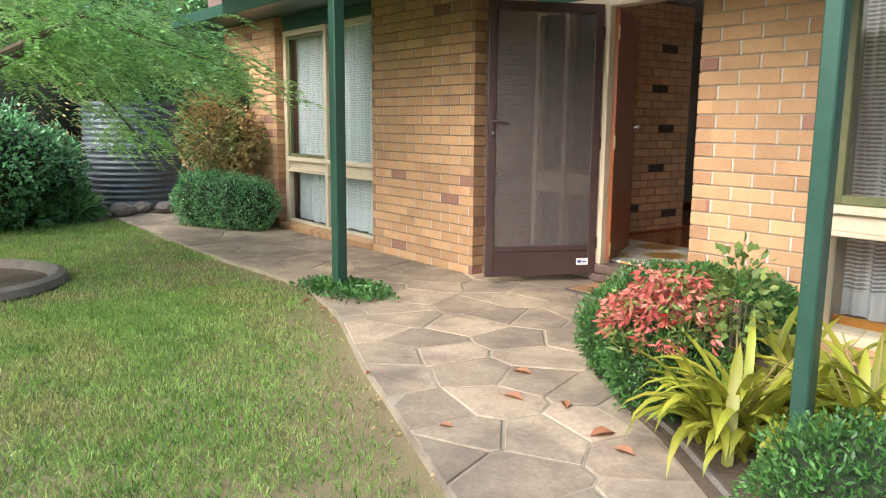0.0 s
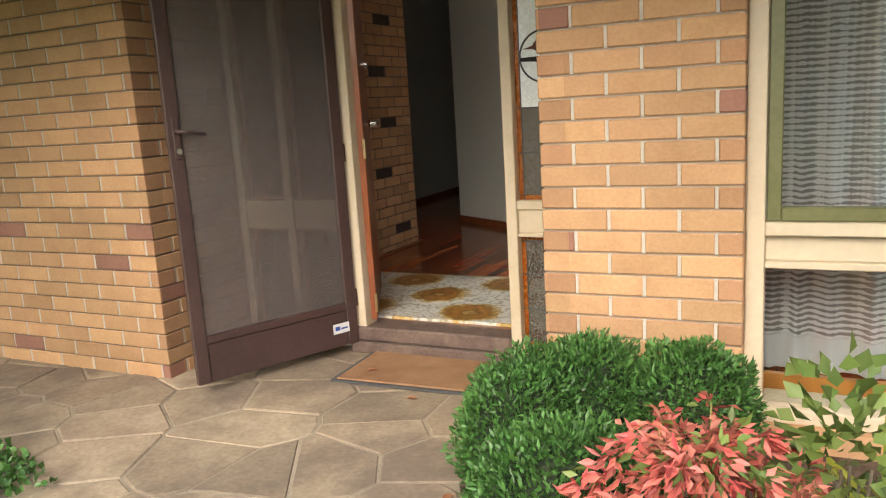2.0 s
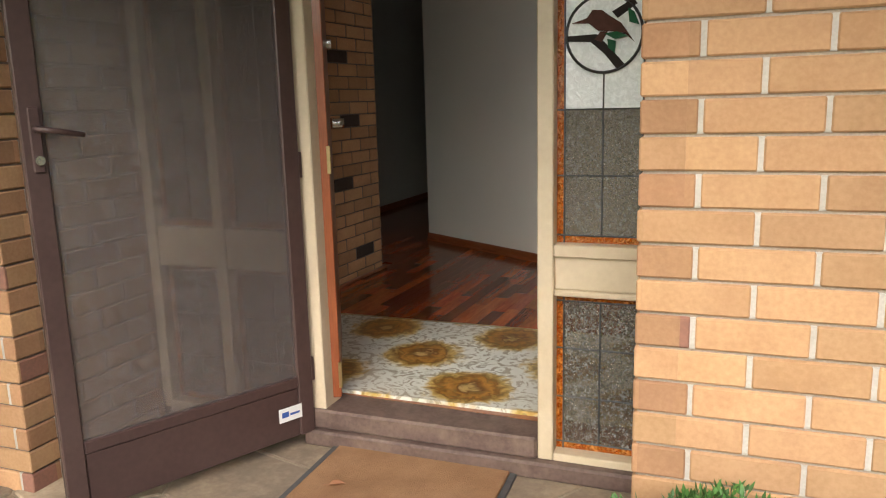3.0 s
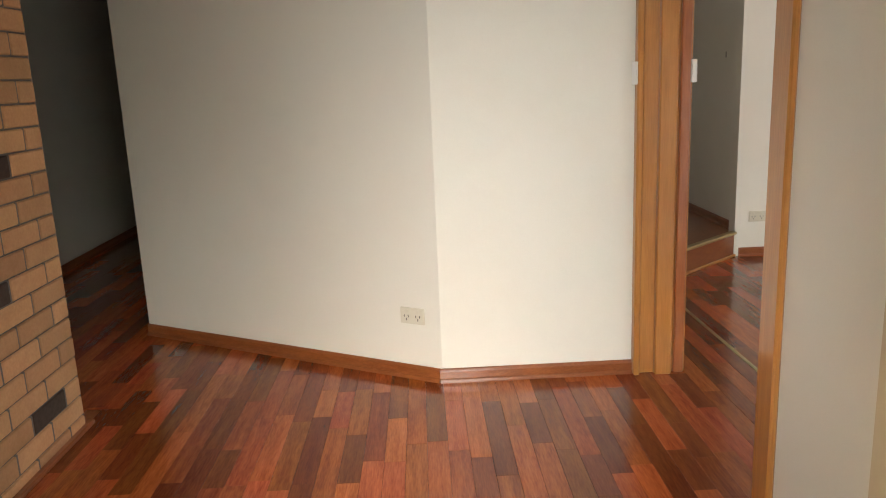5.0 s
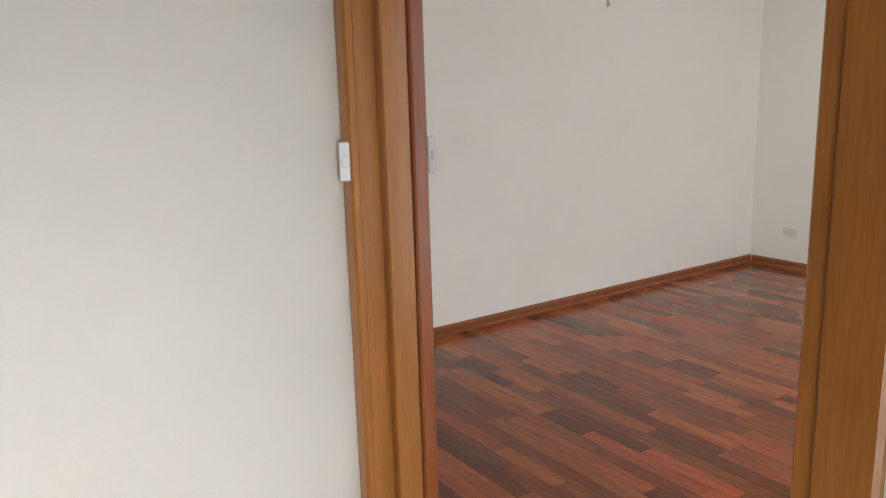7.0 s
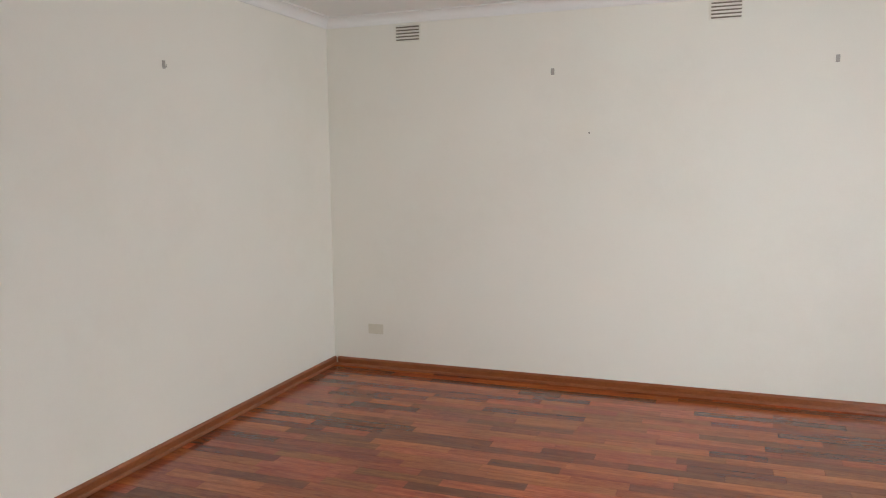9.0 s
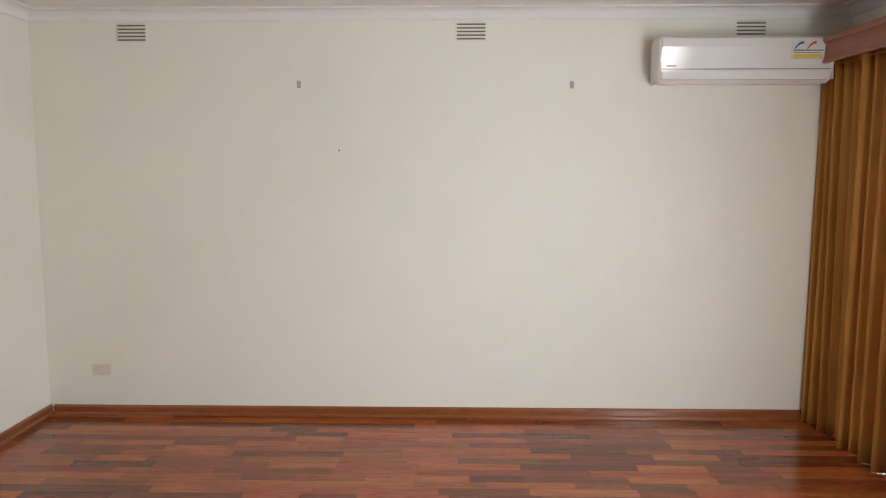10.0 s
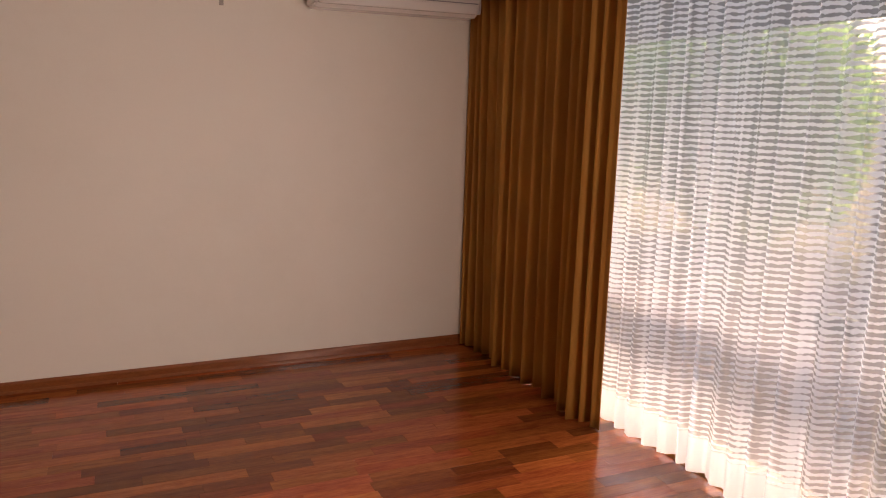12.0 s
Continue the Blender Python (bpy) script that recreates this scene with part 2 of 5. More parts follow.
MORTAR_DARK = mat("grey_mortar", (0.13, 0.12, 0.11), (0.20, 0.18, 0.16), 0.95, 160, 5, 0.5)
CREAM = mat("cream_paint", (0.60, 0.50, 0.36), (0.66, 0.56, 0.41), 0.45, 40, 4, 0.08, dirt=(0.45, 0.36, 0.22), dirt_amount=0.4)
OLIVE = mat("olive_paint", (0.13, 0.135, 0.055), (0.17, 0.17, 0.075), 0.4, 40, 5, 0.08)
GREEN = mat("dark_green_paint", (0.020, 0.062, 0.042), (0.030, 0.082, 0.056), 0.38, 30, 3, 0.10, dirt=(0.05, 0.09, 0.07), dirt_amount=0.4)
BROWN = mat("brown_aluminium", (0.060, 0.034, 0.032), (0.078, 0.046, 0.042), 0.42, 50, 4, 0.05, dirt=(0.12, 0.08, 0.07), dirt_amount=0.3)
SILL = mat("worn_brown_sill", (0.10, 0.065, 0.055), (0.16, 0.11, 0.095), 0.55, 60, 8, 0.2, dirt=(0.30, 0.22, 0.17), dirt_amount=0.5)
DOORWOOD = mat("red_stained_timber", (0.24, 0.066, 0.024), (0.34, 0.100, 0.036), 0.32, 40, 6, 0.06, stretch=(6, 6, 0.5), coat=0.3)
TRIM = mat("varnished_timber", (0.40, 0.155, 0.032), (0.52, 0.225, 0.055), 0.30, 30, 5, 0.06, stretch=(7, 7, 0.45), coat=0.4)
DOORTRIM = mat("red_varnished_lining", (0.30, 0.085, 0.022), (0.40, 0.125, 0.035), 0.30, 30, 5, 0.06, stretch=(7, 7, 0.45), coat=0.4)
SKIRT = mat("varnished_skirting", (0.20, 0.055, 0.016), (0.30, 0.095, 0.028), 0.30, 30, 5, 0.05, stretch=(2, 2, 9), coat=0.4)
PELMET = mat("red_varnished_pelmet", (0.26, 0.07, 0.025), (0.36, 0.11, 0.04), 0.32, 30, 5, 0.05, stretch=(0.5, 6, 6), coat=0.4)
PLANK = mat("jarrah_strip", (0.20, 0.040, 0.012), (0.37, 0.098, 0.027), 0.18, 30, 5, 0.02, stretch=(8, 0.7, 1), vary=0.52, coat=0.18, spec=0.28, coat_rough=0.06)
PLANK_REST = mat("jarrah_strip_rest", (0.20, 0.040, 0.012), (0.37, 0.098, 0.027), 0.18, 30, 5, 0.02, stretch=(8, 0.7, 1), island=0.52, coat=0.18, spec=0.28, coat_rough=0.06)
PAINT = mat("cream_wall_paint", (0.81, 0.785, 0.70), (0.84, 0.815, 0.73), 0.62, 300, 1.2, 0.06, dirt=(0.70, 0.66, 0.56), dirt_amount=0.25)
CEIL = mat("white_ceiling_paint", (0.80, 0.79, 0.76), (0.83, 0.82, 0.79), 0.8, 200, 1.0, 0.05)
STONE = mat("sandstone_flag", (0.31, 0.230, 0.155), (0.44, 0.350, 0.245), 0.85, 45, 4, 0.45, vary=0.24, dirt=(0.20, 0.15, 0.12), dirt_amount=0.6, bump_size=0.004)


def weather(m, dark, size):
    """Broad dark stains that run on across neighbouring pieces."""
    t = m.node_tree
    n, l = t.nodes, t.links
    base = n["Principled BSDF"].inputs["Base Color"]
    before = base.links[0].from_socket
    ns, rg, mx, place = n.new("ShaderNodeTexNoise"), n.new("ShaderNodeMapRange"), n.new("ShaderNodeMix"), n.new("ShaderNodeNewGeometry")
    ns.inputs["Scale"].default_value, ns.inputs["Detail"].default_value, ns.inputs["Roughness"].default_value = size, 8, 0.68
    l.new(place.outputs["Position"], ns.inputs["Vector"])
    rg.inputs[1].default_value, rg.inputs[2].default_value, rg.inputs[4].default_value = 0.45, 0.60, 0.74
    l.new(ns.outputs[0], rg.inputs[0])
    mx.data_type = "RGBA"
    mx.inputs[7].default_value = (*dark, 1)
    l.new(rg.outputs[0], mx.inputs[0])
    l.new(before, mx.inputs[6])
    l.new(mx.outputs[2], base)


weather(STONE, (0.15, 0.115, 0.09), 1.1)
GROUT = mat("paving_mortar", (0.27, 0.22, 0.16), (0.42, 0.35, 0.26), 0.95, 120, 3, 0.5, dirt=(0.15, 0.11, 0.08), dirt_amount=0.8)
LAWN = mat("lawn_soil", (0.18, 0.15, 0.070), (0.25, 0.21, 0.095), 0.95, 60, 0.9, 0.6, dirt=(0.24, 0.17, 0.10), dirt_amount=0.7, bump_size=0.01)
BLADE = mat("grass_blade", (0.17, 0.31, 0.06), (0.34, 0.47, 0.13), 0.5, 9, 3.0, 0, island=0.55, dirt=(0.46, 0.38, 0.18), dirt_amount=0.65, translucent=0.45)
SOIL = mat("garden_soil", (0.075, 0.05, 0.033), (0.13, 0.09, 0.06), 0.95, 70, 6, 0.8, bump_size=0.01)
EDGING = mat("grey_concrete_edging", (0.13, 0.11, 0.09), (0.21, 0.18, 0.15), 0.9, 60, 6, 0.4)
BOX = mat("box_leaf", (0.058, 0.150, 0.032), (0.100, 0.225, 0.052), 0.42, 6, 2, 0, island=0.45, translucent=0.2)
# solid filler in bushes, near-black in place of the shade between leaves
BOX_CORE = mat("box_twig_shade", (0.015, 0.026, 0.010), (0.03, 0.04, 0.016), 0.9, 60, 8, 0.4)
# lighter filler for tree crowns, inner shade painted as a muted green
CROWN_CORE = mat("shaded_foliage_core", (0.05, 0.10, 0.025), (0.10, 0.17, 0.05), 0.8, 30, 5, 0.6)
DARKLEAF = mat("dark_glossy_leaf", (0.13, 0.31, 0.12), (0.23, 0.43, 0.19), 0.26, 4, 2, 0, island=0.5, translucent=0.25)
FERN = mat("feathery_leaf", (0.33, 0.56, 0.17), (0.48, 0.68, 0.29), 0.5, 4, 2, 0, island=0.4, translucent=0.55)
RED = mat("red_nandina_leaf", (0.60, 0.085, 0.09), (0.64, 0.27, 0.19), 0.42, 14, 9, 0, island=0.35, translucent=0.25)
REDBUD = mat("vivid_red_petal", (0.65, 0.02, 0.03), (0.72, 0.05, 0.05), 0.45, 6, 3, 0)
ROSE = mat("rose_leaf", (0.12, 0.20, 0.045), (0.22, 0.27, 0.07), 0.5, 6, 3, 0, island=0.4, translucent=0.25)
STRAP = mat("yellow_green_strap_leaf", (0.26, 0.32, 0.035), (0.46, 0.42, 0.055), 0.40, 8, 3, 0, vary=0.3, translucent=0.3)
AUTUMN = mat("russet_leaf", (0.22, 0.27, 0.08), (0.44, 0.25, 0.11), 0.5, 4, 2, 0, island=0.5, translucent=0.2)
DRYLEAF = mat("straw_leaf", (0.30, 0.22, 0.09), (0.42, 0.32, 0.15), 0.7, 5, 2, 0, island=0.4, translucent=0.2)
DEAD = mat("dead_brown_leaf", (0.26, 0.10, 0.045), (0.36, 0.17, 0.08), 0.6, 30, 5, 0.1)
BARK = mat("grey_bark", (0.11, 0.085, 0.06), (0.19, 0.15, 0.11), 0.9, 30, 5, 0.6, stretch=(1, 1, 0.3), bump_size=0.01)
TANK = mat("grey_corrugated_steel", (0.085, 0.107, 0.122), (0.125, 0.150, 0.168), 0.42, 30, 3, 0.05, dirt=(0.2, 0.2, 0.19), dirt_amount=0.3)
REDBRICK = mat("red_brick", (0.33, 0.055, 0.045), (0.45, 0.10, 0.075), 0.85, 40, 6, 0.3)
ROOF = mat("roof_tile", (0.12, 0.08, 0.065), (0.17, 0.12, 0.10), 0.85, 40, 3, 0.3)
COIR = mat("coir_mat", (0.26, 0.13, 0.06), (0.40, 0.23, 0.12), 0.95, 320, 8, 1.0, dirt=(0.20, 0.11, 0.06), dirt_amount=0.4, bump_size=0.004)
RUBBER = mat("grey_rubber", (0.055, 0.055, 0.058), (0.085, 0.085, 0.088), 0.7, 60, 6, 0.2)
DRAPE = mat("gold_drape", (0.42, 0.18, 0.03), (0.54, 0.26, 0.048), 0.75, 260, 3, 0.25, translucent=0.12)
PLASTIC = mat("white_plastic", (0.78, 0.77, 0.73), (0.80, 0.79, 0.76), 0.12, 20, 3, 0.0)
STEEL = mat("dull_grey_steel", (0.34, 0.32, 0.28), (0.42, 0.40, 0.36), 0.5, 60, 8, 0.05)
IVORY = mat("ivory_plastic", (0.66, 0.62, 0.50), (0.70, 0.66, 0.54), 0.35, 20, 3, 0.0)
DARK = mat("dark_slot", (0.02, 0.02, 0.02), (0.03, 0.03, 0.03), 0.8, 20, 3, 0.0)
SLOT = mat("shaded_slot", (0.16, 0.135, 0.10), (0.20, 0.17, 0.13), 0.8, 20, 3, 0.0)
GREYBAR = mat("grey_print", (0.22, 0.22, 0.23), (0.26, 0.26, 0.27), 0.6, 20, 3, 0.0)
CHROME = mat("worn_chrome", (0.55, 0.53, 0.50), (0.66, 0.64, 0.60), 0.22, 60, 8, 0.05, metal=1.0)
BRASS = mat("dull_brass", (0.45, 0.36, 0.18), (0.56, 0.46, 0.25), 0.35, 60, 8, 0.05, metal=0.9)
PAPER = mat("white_sticker", (0.78, 0.78, 0.78), (0.82, 0.82, 0.82), 0.4, 20, 3, 0.0)
BLUE = mat("blue_print", (0.04, 0.10, 0.38), (0.05, 0.12, 0.42), 0.4, 20, 3, 0.0)
REDP = mat("red_print", (0.55, 0.06, 0.05), (0.60, 0.08, 0.07), 0.4, 20, 3, 0.0)
YELLOW = mat("yellow_print", (0.75, 0.58, 0.06), (0.80, 0.62, 0.08), 0.4, 20, 3, 0.0)
LEAD = mat("lead_came", (0.05, 0.05, 0.05), (0.08, 0.08, 0.08), 0.5, 60, 8, 0.1, metal=0.6)
AMBER = glass("amber_glass", (0.85, 0.38, 0.04), 0.1, 0.45, (0.55, 0.20, 0.02), 0.3, 80)
OPAL = glass("opal_glass", (0.9, 0.93, 0.95), 0.12, 0.98, (0.88, 0.92, 0.93), 0.3, 50)
# the pale haze colour here paints light streaks on the rippled surface
HAMMERED = glass("hammered_glass", (0.60, 0.58, 0.53), 0.04, 0.20, (0.46, 0.45, 0.41), 1.0, 110)
PANE = glass("window_glass", (0.93, 0.96, 0.95), 0.01)
# faint grey haze added to the film as a painted sheen of sky
SCREEN_SHEEN = glass("screen_film", (0.96, 0.96, 0.96), 0.05, 0.05, (0.45, 0.43, 0.43), relief=0.4, scale=45)
BIRD = mat("brown_glass", (0.06, 0.025, 0.018), (0.10, 0.04, 0.03), 0.5, 30, 6, 0.1, spec=0.1)
BRANCH = mat("black_glass", (0.02, 0.015, 0.014), (0.03, 0.022, 0.02), 0.5, 30, 6, 0.1, spec=0.1)
LEAFGLASS = mat("green_glass", (0.015, 0.09, 0.04), (0.03, 0.13, 0.06), 0.5, 30, 6, 0.1, spec=0.1)
NET = net_material()
NET_DENSE = net_material("dense_net_fabric", 0.74, 1.0, 0.2)
SCREEN = screen_material()
VINYL = vinyl_material()


# ---- building helpers ----
def empty(name, loc=(0, 0, 0), rz=0.0, **tags):
    ob = new(name)
    ob.empty_display_size = 0.1
    ob.matrix_basis = pose(*loc, 0, 0, rz)
    return tagged(ob, **tags)


def mesh_ob(name, verts, faces, material, parent=None, label="", smooth=False):
    me = bpy.data.meshes.new(name)
    me.from_pydata([tuple(v) for v in verts], [], faces)
    me.materials.append(material)
    if smooth:
        me.polygons.foreach_set("use_smooth", [True] * len(me.polygons))
    ob = new(name, me)
    ob.parent = parent
    return tagged(ob, label=label)


def part(name, bm, material, parent=None, label="", smooth=False):
    bmesh.ops.recalc_face_normals(bm, faces=bm.faces)
    me = bpy.data.meshes.new(name)
    bm.to_mesh(me)
    bm.free()
    me.materials.append(material)
    if smooth:
        me.polygons.foreach_set("use_smooth", [True] * len(me.polygons))
    ob = new(name, me)
    ob.parent = parent
    return tagged(ob, label=label)


def box(*spans, bevel=0.0, seg=1):
    """A bmesh of one or more boxes, each given by two corners."""
    bm = bmesh.new()
    for a, b in spans:
        mid = [(p + q) / 2 for p, q in zip(a, b)]
        size = [abs(q - p) for p, q in zip(a, b)]
        bmesh.ops.create_cube(bm, size=1, matrix=Matrix.Translation(mid) @ Matrix.Diagonal((*size, 1)))
    if bevel:
        bmesh.ops.bevel(bm, geom=list(bm.edges), offset=bevel, segments=seg, affect="EDGES", profile=0.5)
    return bm


def rod(points, radius, sides=8, taper=1.0):
    """A round bar along a line of points."""
    bm = bmesh.new()
    pts = [Vector(p) for p in points]
    rings = []
    for i, p in enumerate(pts):
        d = (pts[min(i + 1, len(pts) - 1)] - pts[max(i - 1, 0)]).normalized()
        q = d.to_track_quat("Z", "Y")
        r = radius * (1 + (taper - 1) * i / (len(pts) - 1))
        rings.append([bm.verts.new(p + q @ Vector((r * math.cos(a), r * math.sin(a), 0)))
                      for a in (2 * math.pi * k / sides for k in range(sides))])
    for a, b in zip(rings, rings[1:]):
        for k in range(sides):
            bm.faces.new((a[k], a[(k + 1) % sides], b[(k + 1) % sides], b[k]))
    bm.faces.new(rings[0][::-1])
    bm.faces.new(rings[-1])
    return bm


def prism(outline, z0, z1, bevel=0.0):
    """An upright prism on a plan outline."""
    bm = bmesh.new()
    lo = [bm.verts.new((x, y, z0)) for x, y in outline]
    hi = [bm.verts.new((x, y, z1)) for x, y in outline]
    n = len(outline)
    bm.faces.new(lo[::-1])
    top = bm.faces.new(hi)
    for i in range(n):
        bm.faces.new((lo[i], lo[(i + 1) % n], hi[(i + 1) % n], hi[i]))
    if bevel:
        bmesh.ops.bevel(bm, geom=list(top.edges), offset=bevel, segments=1, affect="EDGES")
    return bm


def wall_between(name, a, b, thick, z0, z1, material, side=1):
    """A straight wall from plan point a to b, its thickness to the left of that line (side 1) or to its right."""
    a, b = Vector(a), Vector(b)
    d = (b - a).normalized()
    n = Vector((-d.y, d.x)) * thick * side
    return tagged(part(name, prism([a, b, b + n, a + n], z0, z1), material), kind="structure")


def structure(name, bm, material, label=""):
    return tagged(part(name, bm, material, None, label), kind="structure")


rng = random.Random(7)
BRICK_MESH = {}
BL, BH, COURSE, STRETCH = 0.230, 0.0715, 0.0785, 0.240


def brick_mesh(length, material):
    key = (round(length, 3), material.name)
    if key not in BRICK_MESH:
        bm = box(((0, 0, 0), (length, 0.10, BH)), bevel=0.004)
        bmesh.ops.recalc_face_normals(bm, faces=bm.faces)
        me = bpy.data.meshes.new("brick")
        bm.to_mesh(me)
        bm.free()
        me.materials.append(material)
        BRICK_MESH[key] = me
    return BRICK_MESH[key]


def bricks(wall, origin, rz, length, first_course, last_course, shift=0.0, special=None, material=BRICK, odd=0.03):
    """Stretcher courses on one face of a wall: origin is the face's lower end, rz its heading; bricks stand 9 mm proud of the wall."""
    frame_of = pose(origin[0], origin[1], 0, 0, 0, rz)
    jv, jf = [], []
    for c in range(first_course, last_course):
        z = -0.011 + c * COURSE + 0.0045
        x = -(shift + (0.12 if c % 2 else 0.0)) % STRETCH - STRETCH
        while x < length:
            a, b = max(x, 0.0), min(x + BL, length)
            x += STRETCH
            if b - a < 0.03:
                continue
            if b < length - 0.012:
                k = len(jv)
                jv += [frame_of @ Vector((b + dx, dy, z + dz)) for dz in (0, BH) for dx, dy in ((-0.001, 0.011), (-0.001, 0.0035), (0.011, 0.0035), (0.011, 0.011))]
                jf += [(k, k + 1, k + 5, k + 4), (k + 1, k + 2, k + 6, k + 5), (k + 2, k + 3, k + 7, k + 6), (k, k + 3, k + 2, k + 1), (k + 4, k + 5, k + 6, k + 7)]
            m = material
            if special and (c, round(a, 1)) in special:
                m = special[(c, round(a, 1))]
            elif rng.random() < odd:
                m = BRICK_DARK
            elif b - a < 0.16 and odd:
                m = BRICK_HALF
            ob = new("brick", brick_mesh(round(b - a, 2), m))
            ob.parent = wall
            ob.matrix_basis = frame_of @ pose(a, rng.uniform(-0.001, 0.001), z)
    tagged(mesh_ob("mortar_joint", jv, jf, MORTAR if odd else MORTAR_DARK, wall), "pale upright mortar joints", kind="stuff")


def leaves(name, centres, normals, length, width, material, parent=None, droop=0.0, spread=0.8, fold=0.25, seed=1, label=""):
    """Many small folded leaves, one rhombus of four triangles' worth each, growing outwards from their centres."""
    g = np.random.default_rng(seed)
    n = len(centres)
    d = normals + g.normal(0, spread, (n, 3))
    d[:, 2] -= droop
    d /= np.linalg.norm(d, axis=1)[:, None]
    s = np.cross(d, g.normal(0, 1, (n, 3)))
    s /= np.linalg.norm(s, axis=1)[:, None]
    u = np.cross(s, d)
    ln = length * g.uniform(0.65, 1.25, n)[:, None]
    wd = width * g.uniform(0.7, 1.2, n)[:, None]
    base, tip = centres, centres + d * ln
    mid = centres + d * ln * 0.45
    left, right = mid + s * wd / 2 + u * wd * fold, mid - s * wd / 2 + u * wd * fold
    verts = np.stack([base, left, tip, right], 1).reshape(-1, 3)
    k = np.arange(n) * 4
    tris = np.stack([np.stack([k, k + 2, k + 1], 1), np.stack([k, k + 3, k + 2], 1)], 1).reshape(-1, 3)
    me = bpy.data.meshes.new(name)
    me.vertices.add(len(verts))
    me.vertices.foreach_set("co", verts.astype(np.float32).ravel())
    me.loops.add(tris.size)
    me.loops.foreach_set("vertex_index", tris.astype(np.int32).ravel())
    me.polygons.add(len(tris))
    me.polygons.foreach_set("loop_start", np.arange(0, tris.size, 3, dtype=np.int32))
    me.update(calc_edges=True)
    me.materials.append(material)
    ob = new(name, me)
    ob.parent = parent
    return tagged(ob, label=label)


def blob_points(count, centre, radii, seed, shell=0.55, lump=0.22, freq=2.2, floor=None):
    """Points through the outer part of a lumpy ellipsoid, with the outward direction at each."""
    g = np.random.default_rng(seed)
    d = g.normal(0, 1, (count, 3))
    d /= np.linalg.norm(d, axis=1)[:, None]
    bump = np.array([noise.noise(Vector(v * freq) + Vector((seed, 0, 0))) for v in d])
    r = (1 + lump * bump) * g.uniform(shell, 1.0, count) ** 0.6
    p = np.array(centre) + d * r[:, None] * np.array(radii)
    nrm = d / np.array(radii)
    nrm /= np.linalg.norm(nrm, axis=1)[:, None]
    if floor is not None:
        keep = p[:, 2] > floor
        p, nrm = p[keep], nrm[keep]
    return p, nrm


def lump_core(name, centre, radii, material, parent, shrink=0.8, seed=1):
    bm = bmesh.new()
    bmesh.ops.create_icosphere(bm, subdivisions=3, radius=1)
    for v in bm.verts:
        k = 1 + 0.22 * noise.noise(v.co * 2.2 + Vector((seed, 0, 0)))
        v.co = Vector([centre[i] + v.co[i] * k * radii[i] * shrink for i in range(3)])
        v.co.z = max(v.co.z, 0.0)
    return part(name, bm, material, parent)


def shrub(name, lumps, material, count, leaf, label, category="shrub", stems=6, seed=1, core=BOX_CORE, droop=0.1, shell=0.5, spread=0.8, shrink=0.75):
    """A bush: lumps of leaves round a solid core coloured as inner shade, on short stems."""
    x, y = lumps[0][0][:2]
    thing = empty(name, (0, 0, 0), label=label, category=category)
    ps, ns = [], []
    total = sum(r[0] * r[1] + r[0] * r[2] + r[1] * r[2] for _, r in lumps)
    for i, (c, r) in enumerate(lumps):
        share = int(count * (r[0] * r[1] + r[0] * r[2] + r[1] * r[2]) / total)
        p, n = blob_points(share, c, r, seed + i, shell=shell, floor=0.01)
        ps.append(p)
        ns.append(n)
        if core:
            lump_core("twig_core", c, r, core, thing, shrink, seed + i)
    leaves("foliage", np.concatenate(ps), np.concatenate(ns), leaf[0], leaf[1], material, thing, droop, spread, seed=seed)
    r = random.Random(seed)
    for c, rad in lumps:
        for _ in range(max(1, stems // len(lumps))):
            top = (c[0] + r.uniform(-0.5, 0.5) * rad[0], c[1] + r.uniform(-0.5, 0.5) * rad[1], c[2])
            part("stem", rod([(c[0] + r.uniform(-.2, .2) * rad[0], c[1] + r.uniform(-.2, .2) * rad[1], -0.02), ((c[0] + top[0]) / 2, (c[1] + top[1]) / 2, c[2] * 0.5), top],
                             0.006 + 0.006 * rad[2], 5, 0.4), BARK, thing)
    return thing


# ---- house: setting ----
F = 0.172
TOP = 2.45
CEILING = 2.55
DOOR_Y = 0.66

ground = structure("ground", prism([(-60, -70), (60, -70), (60, 50), (-60, 50)], -0.30, -0.035), LAWN, "patchy mown lawn ground")

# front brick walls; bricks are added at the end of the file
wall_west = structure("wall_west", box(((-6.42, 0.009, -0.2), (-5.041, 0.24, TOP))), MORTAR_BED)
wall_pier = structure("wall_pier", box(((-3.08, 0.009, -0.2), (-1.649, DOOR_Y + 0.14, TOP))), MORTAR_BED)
wall_east = structure("wall_east", box(((0.309, 0.009, -0.2), (0.985, DOOR_Y + 0.14, TOP))), MORTAR_PALE)
structure("wall_under_west_window", box(((-4.95, 0.10, -0.2), (-3.08, 0.24, 0.05))), MORTAR)
structure("wall_over_west_window", box(((-4.95, 0.06, 2.16), (-3.08, 0.24, TOP))), GREEN)
structure("wall_under_east_window", box(((0.985, 0.02, -0.2), (4.80, 0.24, 0.10))), BRICK)
structure("wall_over_east_window", box(((0.985, 0.06, 2.28), (4.80, 0.22, TOP))), GREEN)
structure("wall_east_end", box(((4.80, 0.009, -0.2), (5.30, 0.62, TOP))), BRICK)
structure("wall_over_door", box(((-1.649, DOOR_Y, 2.10), (0.309, DOOR_Y + 0.14, TOP))), GREEN)
structure("wall_west_side", box(((-6.42, 0.24, -0.2), (-6.18, 8.5, TOP))), BRICK)

